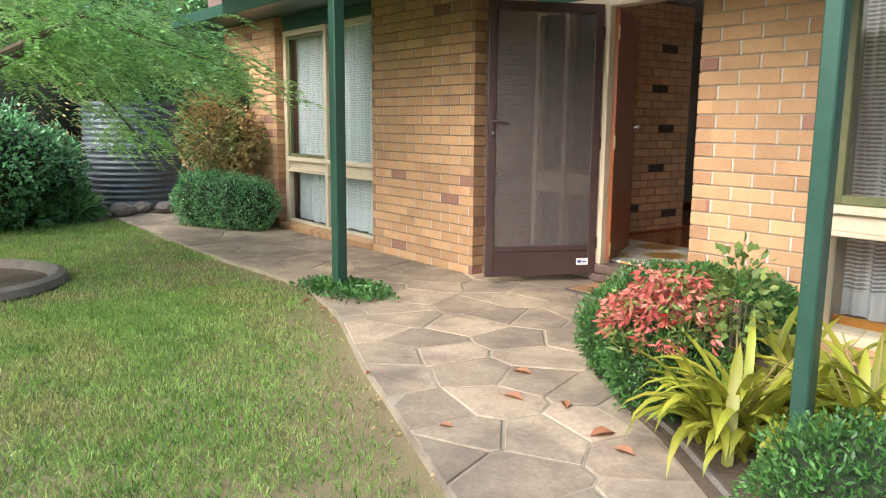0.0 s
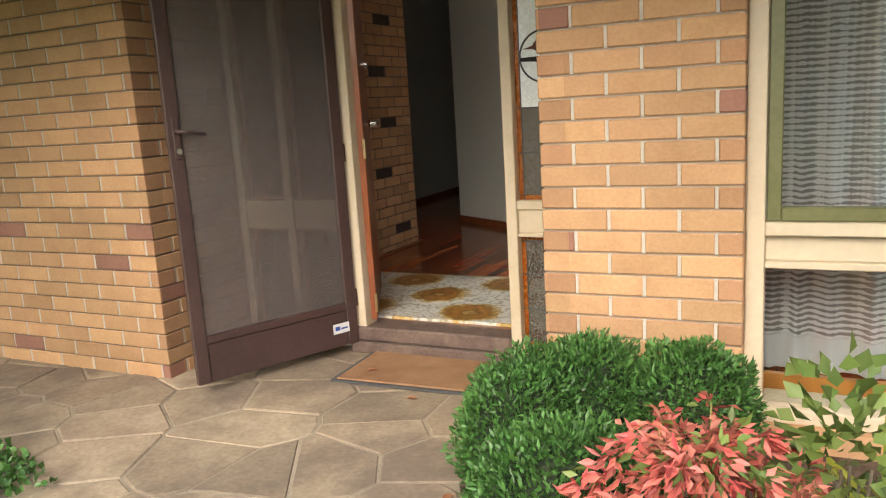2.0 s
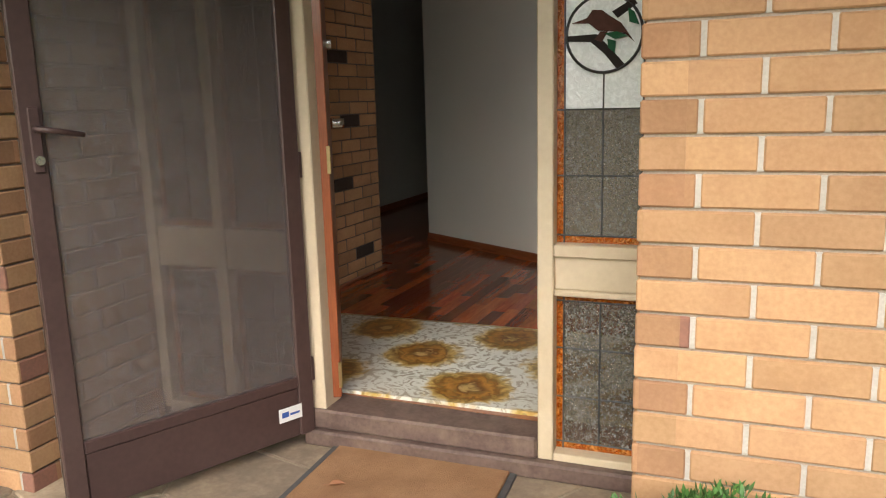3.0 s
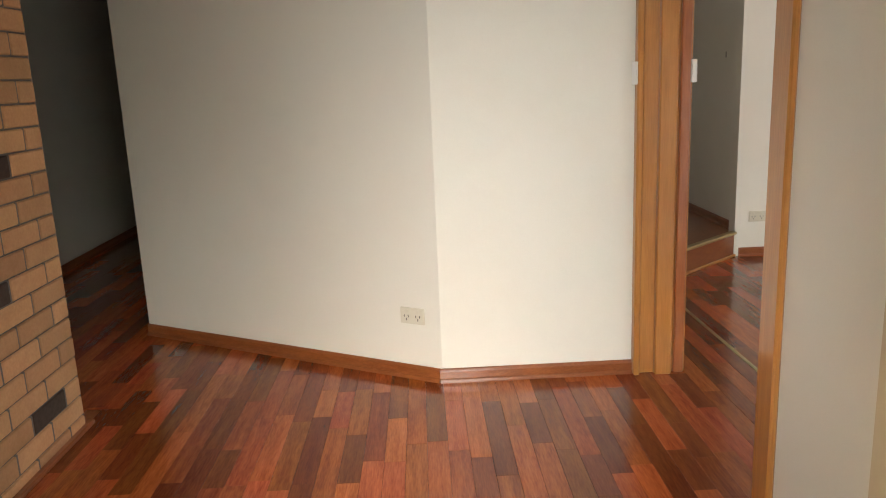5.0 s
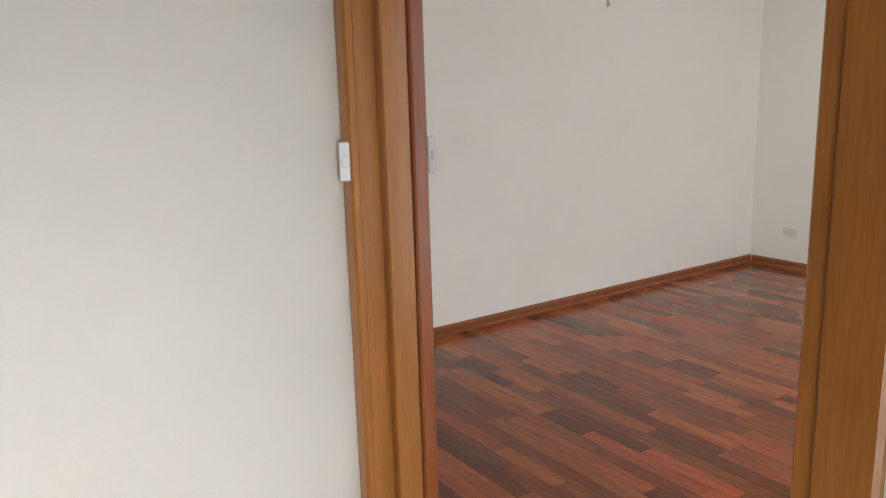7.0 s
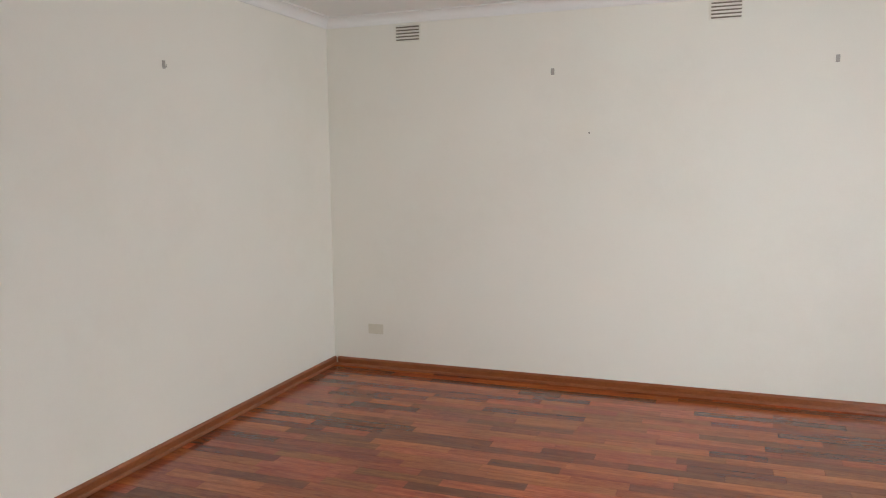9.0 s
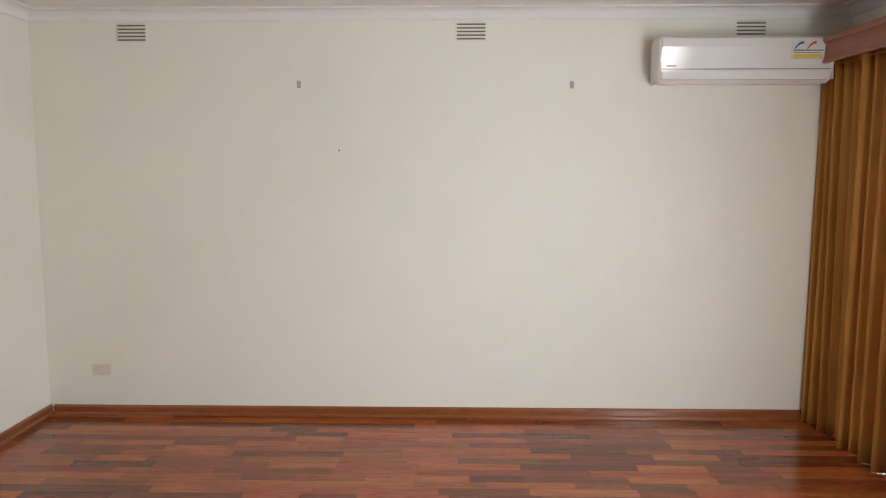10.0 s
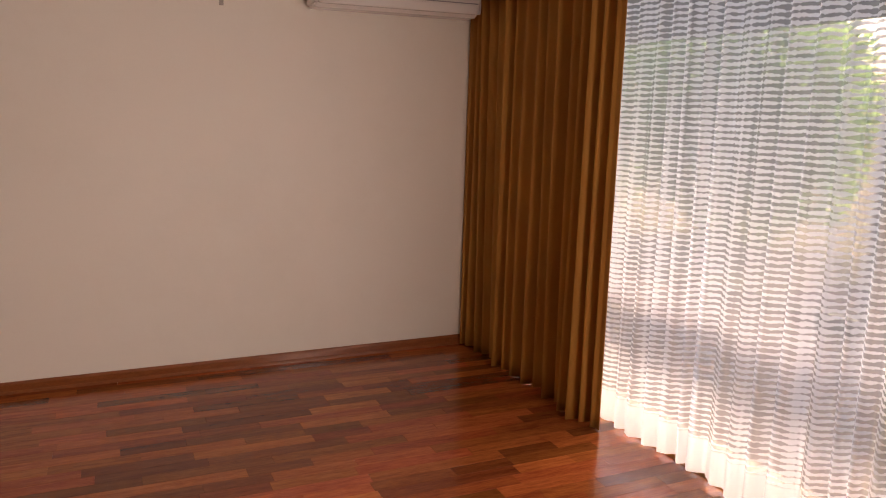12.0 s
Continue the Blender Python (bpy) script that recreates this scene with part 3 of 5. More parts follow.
# porch roof, its beam and the eaves
structure("porch_roof", box(((-3.66, -1.40, 2.27), (6.2, 0.05, 2.40))), GREEN)
structure("porch_beam", box(((-3.60, -1.17, 2.07), (6.1, -1.07, 2.30)), bevel=0.006), GREEN)
structure("porch_beam_outer", box(((1.0, -1.53, 2.07), (6.1, -1.43, 2.295)), bevel=0.006), GREEN)
structure("eaves", box(((-6.8, -0.50, 2.30), (-3.66, 0.06, 2.42))), GREEN)
structure("roof_slope", prism([(-6.9, 0.0), (6.3, 0.0), (6.3, 9.2), (-6.9, 9.2)], 2.56, 2.72), ROOF)

# floors
floor = structure("floor", box(((-6.0, 0.62, -0.2), (0.70, 8.1, F - 0.012)), ((0.70, 0.26, -0.2), (5.30, 8.1, F - 0.012))), SKIRT, "floor base under timber strips")
structure("ceiling_lounge", box(((0.70, 0.20, CEILING), (5.30, 5.10, 2.62))), CEIL)
structure("ceiling_hall", box(((-6.0, 0.33, CEILING), (0.70, 8.5, 2.62)), ((0.70, 5.10, CEILING), (5.30, 8.5, 2.62))), CEIL)

# hall and lounge walls
wall_inner_brick = structure("wall_inner_brick", box(((-1.86, 0.452, 0.0), (-1.629, 2.741, TOP))), MORTAR_DARK)
wall_between("wall_hall_diagonal", (-0.23, 3.0), (-1.76, 3.858), 0.10, 0, CEILING, PAINT, -1)
wall_between("wall_passage_right", (-1.76, 3.858), (-1.76, 8.3), 0.10, 0, CEILING, PAINT, -1)
wall_between("wall_passage_left", (-2.86, 2.75), (-2.98, 8.3), 0.10, 0, CEILING, PAINT, 1)
wall_between("wall_passage_end", (-3.1, 8.3), (-1.5, 8.3), 0.10, 0, CEILING, PAINT, 1)
wall_between("wall_passage_near", (-1.86, 2.68), (-3.0, 2.68), 0.06, 0, CEILING, PAINT, 1)
structure("wall_hall_back", box(((-0.23, 3.0, 0), (0.60, 3.10, CEILING))), PAINT)
structure("wall_hall_side", box(((0.64, 0.452, 0), (0.76, 1.885, CEILING))), PAINT)
structure("wall_hall_side_far", box(((0.64, 3.02, 0), (0.76, 4.00, CEILING))), PAINT)
structure("wall_entry_return", box(((0.309, 0.80, 0), (0.56, 0.86, CEILING))), PAINT)
structure("wall_over_lounge_door", box(((0.64, 1.885, 2.26), (0.76, 3.02, CEILING))), PAINT)
structure("wall_lounge_back", box(((1.82, 4.95, 0), (5.16, 5.05, CEILING))), PAINT)
structure("wall_lounge_far", box(((5.06, 0.26, 0), (5.16, 4.95, CEILING))), PAINT)
structure("wall_lounge_window_left", box(((0.76, 0.26, 0), (0.99, 0.30, CEILING))), PAINT)
structure("wall_lounge_window_head", box(((0.99, 0.265, 2.30), (4.80, 0.30, CEILING))), PAINT)
structure("wall_lounge_window_right", box(((4.80, 0.265, 0), (5.06, 0.30, CEILING))), PAINT)
structure("wall_lounge_window_below", box(((0.99, 0.25, 0), (4.80, 0.28, 0.195))), TRIM)
structure("wall_step_right", box(((1.86, 5.05, 0), (1.96, 8.0, CEILING))), PAINT)
structure("wall_step_left", box(((0.66, 4.00, 0), (0.76, 8.0, CEILING))), PAINT)
structure("wall_step_end", box(((0.66, 8.0, 0), (1.96, 8.1, CEILING))), PAINT)

# raised timber landing beyond the lounge
landing = tagged(part("landing", prism([(0.76, 4.03), (1.82, 4.955), (1.86, 5.05), (1.86, 8.0), (0.76, 8.0)], F - 0.01, 0.325), SKIRT), "polished red timber landing one step up", "step", kind="structure")
nose = Vector((1.82 - 0.76, 4.955 - 4.03, 0)).normalized()
part("step_nosing", box(((0, -0.022, 0.325), (1.41, 0.03, 0.345)), bevel=0.006), BRASS, landing, "pale metal step nosing").matrix_basis = pose(0.76, 4.03, 0, 0, 0, math.degrees(math.atan2(nose.y, nose.x)))
part("base_bead", box(((0, -0.018, F), (1.41, -0.001, F + 0.016)), bevel=0.004), TRIM, landing).matrix_basis = pose(0.76, 4.03, 0, 0, 0, math.degrees(math.atan2(nose.y, nose.x)))


def skirting(name, a, b, side=1, z=F):
    """Moulded skirting with a quarter bead, along a wall from a to b, standing to the left of the line (side 1)."""
    a, b = Vector(a), Vector(b)
    ln, ang = (b - a).length, math.degrees(math.atan2(b.y - a.y, b.x - a.x))
    bm = bmesh.new()
    prof = [(0, 0), (0.022, 0), (0.022, 0.005), (0.018, 0.013), (0.014, 0.015), (0.012, 0.017), (0.012, 0.046), (0.008, 0.054), (0.004, 0.059), (0, 0.059)]
    rings = [[bm.verts.new((x, side * p, z + q)) for p, q in prof] for x in (0, ln)]
    n = len(prof)
    for i in range(n):
        bm.faces.new((rings[0][i], rings[0][(i + 1) % n], rings[1][(i + 1) % n], rings[1][i]))
    bm.faces.new(rings[0])
    bm.faces.new(rings[1][::-1])
    ob = structure(name, bm, SKIRT)
    ob.matrix_basis = pose(a.x, a.y, 0, 0, 0, ang)
    return ob


skirting("baseboard_hall_diagonal", (-0.235, 2.999), (-1.76, 3.855), 1)
skirting("baseboard_hall_back", (-0.24, 2.999), (0.60, 2.999), -1)
skirting("baseboard_hall_side", (0.639, 0.52), (0.639, 1.81), 1)
skirting("baseboard_passage_left", (-2.858, 2.75), (-2.978, 8.29), -1)
skirting("baseboard_lounge_back", (1.85, 4.949), (5.06, 4.949), -1)
skirting("baseboard_lounge_far", (5.059, 0.31), (5.059, 4.92), 1)
skirting("baseboard_lounge_left", (0.761, 0.31), (0.761, 1.80), -1)
skirting("baseboard_step_right", (1.859, 5.06), (1.859, 8.0), 1, 0.327)


def cornice(name, a, b, side):
    a, b = Vector(a), Vector(b)
    ln, ang = (b - a).length, math.degrees(math.atan2(b.y - a.y, b.x - a.x))
    bm = bmesh.new()
    prof = [(0, 0), (0.008, 0), (0.012, 0.010)] + [(0.062 - 0.050 * math.cos(k * math.pi / 12), 0.010 + 0.045 * math.sin(k * math.pi / 12)) for k in range(1, 7)] + [(0.07, 0.055), (0.07, 0.065), (0, 0.065)]
    z = CEILING - 0.0655
    rings = [[bm.verts.new((x, side * p, z + q)) for p, q in prof] for x in (0, ln)]
    n = len(prof)
    for i in range(n):
        bm.faces.new((rings[0][i], rings[0][(i + 1) % n], rings[1][(i + 1) % n], rings[1][i]))
    bm.faces.new(rings[0])
    bm.faces.new(rings[1][::-1])
    ob = structure(name, bm, CEIL)
    ob.matrix_basis = pose(a.x, a.y, 0, 0, 0, ang)


cornice("cornice_back", (1.82, 4.949), (5.05, 4.949), -1)
cornice("cornice_far", (5.059, 0.31), (5.059, 4.94), 1)
cornice("cornice_window", (0.77, 0.301), (5.05, 0.301), 1)

# lounge doorway: lining, stop and architraves in varnished timber
lounge_door = empty("door_2", label="wide varnished timber door lining without a leaf", category="doorway", kind="structure")
for name, spans, bev in (
        ("lining_far", [((0.600, 2.985, F), (0.80, 3.018, 2.24))], 0.003),
        ("stop_far", [((0.665, 2.955, F), (0.735, 2.985, 2.21))], 0.004),
        ("architrave_far", [((0.575, 2.955, F), (0.602, 3.0, 2.28))], 0.006),
        ("edge_bead_far", [((0.748, 2.966, F), (0.790, 2.985, 2.24))], 0.005),
        ("lining_near", [((0.622, 1.884, F), (0.80, 1.915, 2.24))], 0.003),
        ("stop_near", [((0.68, 1.915, F), (0.73, 1.935, 2.21))], 0.004),
        ("architrave_near", [((0.618, 1.812, F), (0.639, 1.892, 2.30))], 0.006),
        ("architrave_lounge_near", [((0.761, 1.812, F), (0.785, 1.883, 2.30))], 0.006),
        ("architrave_lounge_far", [((0.761, 3.019, F), (0.785, 3.09, 2.30))], 0.006),
        ("head_lining", [((0.62, 1.915, 2.21), (0.80, 2.985, 2.245))], 0.003),
        ("head_architrave", [((0.618, 1.892, 2.245), (0.639, 2.985, 2.30))], 0.006)):
    part(name, box(*spans, bevel=bev), DOORTRIM if name == "edge_bead_far" else TRIM, lounge_door)
floor_joint = structure("floor_trim", box(((1.0925, 0.4, F - 0.003), (1.1105, 4.3, F + 0.002)), bevel=0.001), BRASS)

# ---- front door surround ----
surround = empty("door_frame", label="cream painted timber door frame with sidelights", category="door frame", kind="structure")
y0, y1 = DOOR_Y - 0.02, DOOR_Y + 0.10
for name, spans in (
        ("left_jamb", [((-0.955, y0, 0.13), (-0.885, y1, 2.05))]),
        ("right_mullion", [((-0.080, y0, 0.05), (-0.028, y1, 2.05))]),
        ("head", [((-1.648, y0, 2.03), (0.305, y1, 2.10))]),
        ("right_post", [((0.258, y0 + 0.004, 0.05), (0.306, y1, 2.03))]),
        ("right_sill", [((-0.028, y0, 0.05), (0.258, y1, 0.085))]),
        ("right_rail_panel", [((-0.028, y0 + 0.022, 0.645), (0.258, y1 - 0.02, 0.755))]),
        ("right_rail_bead", [((-0.028, y0 + 0.002, 0.755), (0.258, y1, 0.795)), ((-0.028, y0 + 0.010, 0.625), (0.258, y1, 0.645))]),
        ("left_post", [((-1.648, y0 + 0.004, 0.05), (-1.60, y1, 2.03))]),
        ("left_mullion", [((-1.33, y0, 0.05), (-1.28, y1, 2.03))]),
        ("left_sill", [((-1.60, y0, 0.05), (-0.955, y1, 0.085))]),
        ("left_rail", [((-1.60, y0 + 0.01, 0.645), (-0.955, y1, 0.80))])):
    part(name, box(*spans, bevel=0.004), CREAM, surround)
structure("door_sill", box(((-0.965, 0.600, 0.0), (0.30, DOOR_Y + 0.02, 0.06)), ((-0.95, 0.625, 0.06), (-0.08, DOOR_Y + 0.14, 0.135)), bevel=0.008), SILL)
structure("door_threshold_back", box(((-1.64, DOOR_Y + 0.02, -0.1), (0.309, 0.80, 0.05))), MORTAR)
structure("vinyl_floor", box(((-1.62, 0.80, 0.1302), (0.62, 1.765, 0.151))), VINYL, "pale sheet vinyl with ochre flower medallions")
structure("vinyl_edge_trim", box(((-1.62, 1.761, 0.145), (0.62, 1.775, 0.153)), bevel=0.0015), BRASS)


def leaded_pane(x0, x1, z0, z1, rows, medallion=None):
    """A leaded light: amber border strips, hammered panes and lead cames between them, one came grid."""
    pane = empty("sidelight_window", label="leaded textured glass sidelight with amber border", category="window", kind="structure")
    y = DOOR_Y + 0.035
    b = 0.024
    for a, c in (((x0, z0), (x0 + b, z1)), ((x1 - b, z0), (x1, z1)), ((x0 + b, z0), (x1 - b, z0 + b)), ((x0 + b, z1 - b), (x1 - b, z1))):
        part("amber_strip", box(((a[0], y, a[1]), (c[0], y + 0.004, c[1]))), AMBER, pane).visible_shadow = False
    mid = (x0 + x1) / 2
    for r in range(len(rows) - 1):
        for a, c in ((x0 + b, mid), (mid, x1 - b)):
            opal = medallion and rows[r] >= medallion[1]
            part("pane", box(((a, y, rows[r]), (c, y + 0.004, rows[r + 1]))), OPAL if opal else HAMMERED, pane).visible_shadow = False
    lines = [((x0 + b, z0), (x0 + b, z1)), ((x1 - b, z0), (x1 - b, z1)), ((x0, z0 + b), (x1, z0 + b)), ((x0, z1 - b), (x1, z1 - b))]
    top = medallion[0] - medallion[2] if medallion else rows[-1]
    lines.append(((mid, rows[0]), (mid, top)))
    lines += [((x0, r), (x1, r)) for r in rows[1:-1] if not medallion or r <= medallion[1]]
    for a, c in lines:
        part("lead_came", rod([(a[0], y - 0.001, a[1]), (c[0], y - 0.001, c[1])], 0.0028, 6), LEAD, pane)
    return pane


lower = leaded_pane(-0.028, 0.258, 0.085, 0.625, (0.109, 0.270, 0.440, 0.601))
upper = leaded_pane(-0.028, 0.258, 0.795, 2.03, (0.819, 1.01, 1.215, 1.56, 1.78, 2.006), (1.437, 1.215, 0.118))
cx, cz, cr, cy = 0.115, 1.437, 0.113, DOOR_Y + 0.028


def flat_shape(name, outline, material, y, parent):
    """A thin piece of cut glass standing in the window's plane."""
    bm = bmesh.new()
    f = [bm.verts.new((cx + u * cr, y, cz + v * cr)) for u, v in outline]
    g = [bm.verts.new((cx + u * cr, y + 0.004, cz + v * cr)) for u, v in outline]
    n = len(outline)
    bm.faces.new(f)
    bm.faces.new(g[::-1])
    for i in range(n):
        bm.faces.new((f[i], g[i], g[(i + 1) % n], f[(i + 1) % n]))
    return part(name, bm, material, parent)


ring = [(math.cos(a), math.sin(a)) for a in (k * math.pi / 20 for k in range(40))]
flat_shape("roundel", ring, OPAL, cy, upper)
part("roundel_came", rod([(cx + cr * u, cy, cz + cr * v) for u, v in ring + ring[:1]], 0.0048, 6), LEAD, upper)
flat_shape("branch_piece", [(-0.98, -0.02), (-0.2, 0.0), (0.15, -0.35), (0.55, -0.80), (0.35, -0.92), (0.0, -0.50), (-0.35, -0.20), (-0.97, -0.16)], BRANCH, cy - 0.004, upper)
flat_shape("branch_piece", [(0.20, 0.55), (0.75, 0.86), (0.85, 0.72), (0.35, 0.38)], BRANCH, cy - 0.004, upper)
flat_shape("bird_piece", [(-0.85, 0.30), (-0.45, 0.42), (-0.30, 0.62), (-0.05, 0.60), (0.15, 0.45), (0.45, 0.25), (0.80, -0.25), (0.55, -0.02), (0.20, 0.05), (-0.15, 0.08), (-0.40, 0.28)], BIRD, cy - 0.009, upper)
flat_shape("tail_piece", [(-0.10, 0.06), (0.10, 0.06), (-0.05, -0.22), (-0.25, -0.14)], BIRD, cy - 0.006, upper)
flat_shape("leaf_piece", [(0.02, 0.0), (0.35, 0.04), (0.62, -0.08), (0.30, -0.16)], LEAFGLASS, cy - 0.012, upper)
flat_shape("leaf_piece", [(0.10, -0.14), (0.32, -0.20), (0.30, -0.52), (0.12, -0.36)], LEAFGLASS, cy - 0.012, upper)
flat_shape("leaf_piece", [(0.62, 0.62), (0.78, 0.52), (0.92, 0.18), (0.66, 0.26)], LEAFGLASS, cy - 0.012, upper)
leaded_pane(-1.28, -0.955, 0.80, 2.03, (0.824, 1.2, 1.6, 2.006))
leaded_pane(-1.28, -0.955, 0.085, 0.645, (0.109, 0.270, 0.440, 0.621))
leaded_pane(-1.60, -1.33, 0.80, 2.03, (0.824, 1.2, 1.6, 2.006))
leaded_pane(-1.60, -1.33, 0.085, 0.645, (0.109, 0.270, 0.440, 0.621))

# timber entry door, swung well open
entry = empty("door_1", (-0.875, DOOR_Y + 0.045, 0), 118, label="red-stained flush timber entry door standing open", category="door", kind="structure")
part("leaf", box(((0.0, -0.02, 0.156), (0.80, 0.028, 2.03)), bevel=0.003), DOORWOOD, entry)
for z in (0.245, 1.055, 1.85):
    h = part("hinge", box(((-0.004, -0.026, z - 0.05), (0.012, -0.012, z + 0.05)), bevel=0.002), BRASS, entry, "brass butt hinge")
for side in (-1, 1):
    part("knob", rod([(0.735, side * 0.02, 1.165), (0.735, side * 0.03, 1.165), (0.735, side * 0.045, 1.165), (0.735, side * 0.06, 1.165), (0.735, side * 0.08, 1.165)], 0.024, 12, 0.9), CHROME, entry, "round chrome knob", True)
    part("deadlock", rod([(0.735, side * 0.02, 1.51), (0.735, side * 0.04, 1.51)], 0.024, 12), CHROME, entry)

# brown security screen door, folded outwards
ang = math.degrees(math.atan2(-0.80, -0.40))
screen = empty("screen_door", (-0.935, DOOR_Y - 0.035, 0), ang, label="brown framed fly screen door standing open", category="door")
W = 0.865
zb, zt = 0.055, 2.045
for name, a, b in (("stile", (0, -0.016, zb), (0.062, 0.016, zt)), ("stile", (W - 0.062, -0.016, zb), (W, 0.016, zt)),
                   ("rail", (0.062, -0.016, zt - 0.07), (W - 0.062, 0.016, zt)), ("kick_panel", (0.062, -0.010, zb), (W - 0.062, 0.010, zb + 0.185)),
                   ("rail", (0.062, -0.016, zb + 0.185), (W - 0.062, 0.016, zb + 0.225))):
    part(name, box((a, b), bevel=0.004), BROWN, screen)
part("fly_screen", box(((0.062, -0.0015, zb + 0.225), (W - 0.062, 0.0015, zt - 0.07))), SCREEN, screen, "dark woven fly screen")
part("clear_film", box(((0.062, 0.006, zb + 0.225), (W - 0.062, 0.008, zt - 0.07))), SCREEN_SHEEN, screen, "wavy clear backing sheet").visible_shadow = False
for s in (1, -1):
    part("handle_plate", box(((W - 0.052, s * 0.016, 1.085), (W - 0.020, s * 0.024, 1.265)), bevel=0.004), BROWN, screen)
    part("lever", rod([(W - 0.036, s * 0.024, 1.205), (W - 0.036, s * 0.058, 1.205), (W - 0.07, s * 0.064, 1.200), (W - 0.15, s * 0.060, 1.185)], 0.009, 8, 0.8), BROWN, screen, "", True)
    part("cylinder_lock", rod([(W - 0.036, s * 0.02, 1.12), (W - 0.036, s * 0.036, 1.12)], 0.013, 10), CHROME, screen)
part("sticker", box(((0.055, 0.0165, 0.128), (0.150, 0.0175, 0.180))), PAPER, screen, "white maker's sticker")
part("sticker_print", box(((0.065, 0.0176, 0.148), (0.105, 0.0182, 0.156)), ((0.110, 0.0176, 0.145), (0.138, 0.0182, 0.165))), BLUE, screen)
part("hinge", box(((-0.012, -0.012, 0.25), (0.004, 0.012, 0.34)), ((-0.012, -0.012, 1.0), (0.004, 0.012, 1.09)), ((-0.012, -0.012, 1.80), (0.004, 0.012, 1.89)), bevel=0.002), BROWN, screen)

# ---- windows ----
west = empty("window_1", label="cream framed window with olive sash and net curtain", category="window", kind="structure")
yf, yb = 0.095, 0.165
for name, a, b in (("jamb", (-5.03, yf, 0.05), (-4.96, yb, 2.16)), ("jamb", (-3.13, yf, 0.05), (-3.08, yb, 2.16)), ("mullion", (-4.115, yf - 0.01, 0.05), (-4.06, yb, 2.16)),
                   ("head", (-4.96, yf, 2.10), (-3.13, yb, 2.16)), ("sill", (-4.96, yf - 0.02, 0.05), (-3.13, yb, 0.10)), ("rail", (-4.96, yf - 0.012, 0.755), (-3.13, yb, 0.80)),
                   ("panel", (-4.96, yf + 0.02, 0.66), (-3.13, yb, 0.755)), ("rail", (-4.96, yf, 0.635), (-3.13, yb, 0.66))):
    part(name, box((a, b), bevel=0.004), CREAM, west)
for a, b in (((-4.955, 0.11, 0.80), (-4.915, 0.14, 2.095)), ((-4.155, 0.11, 0.80), (-4.118, 0.14, 2.095)), ((-4.915, 0.11, 0.80), (-4.155, 0.14, 0.835)), ((-4.915, 0.11, 2.06), (-4.155, 0.14, 2.095))):
    part("sash_bar", box((a, b), bevel=0.003), OLIVE, west, "olive sash bar")
for a, b in (((-4.915, 0.122, 0.835), (-4.155, 0.127, 2.06)), ((-4.06, 0.122, 0.80), (-3.13, 0.127, 2.10)), ((-4.96, 0.122, 0.10), (-4.115, 0.127, 0.635)), ((-4.06, 0.122, 0.10), (-3.13, 0.127, 0.635))):
    part("pane", box((a, b)), PANE, west).visible_shadow = False

east = empty("window_2", label="large cream framed window with olive sash", category="window", kind="structure")
for name, a, b in (("jamb", (0.990, 0.075, 0.10), (1.050, yb + 0.03, 2.28)), ("jamb", (4.74, 0.085, 0.10), (4.80, yb + 0.03, 2.28)), ("mullion", (2.24, 0.075, 0.10), (2.30, yb, 2.28)), ("mullion", (3.74, 0.075, 0.10), (3.80, yb, 2.28)),
                   ("head", (1.05, 0.085, 2.22), (4.74, yb, 2.28)), ("sill", (1.05, 0.06, 0.10), (4.74, yb + 0.08, 0.155)), ("rail", (1.05, 0.07, 0.755), (4.74, yb, 0.800)),
                   ("panel", (1.05, 0.11, 0.665), (4.74, yb, 0.755)), ("rail", (1.05, 0.085, 0.640), (4.74, yb, 0.665))):
    part(name, box((a, b), bevel=0.004), CREAM, east)
for x0, x1 in ((1.054, 2.238), (2.304, 3.738), (3.804, 4.736)):
    for a, b in (((x0, 0.092, 0.802), (x0 + 0.045, 0.135, 2.218)), ((x1 - 0.045, 0.092, 0.802), (x1, 0.135, 2.218)), ((x0 + 0.045, 0.092, 0.802), (x1 - 0.045, 0.135, 0.848)), ((x0 + 0.045, 0.092, 2.175), (x1 - 0.045, 0.135, 2.218))):
        part("sash_bar", box((a, b), bevel=0.004), OLIVE, east, "olive sash bar")
    part("pane", box(((x0 + 0.045, 0.112, 0.848), (x1 - 0.045, 0.117, 2.175))), PANE, east).visible_shadow = False
    part("pane", box(((x0, 0.118, 0.155), (x1, 0.123, 0.640))), PANE, east).visible_shadow = False



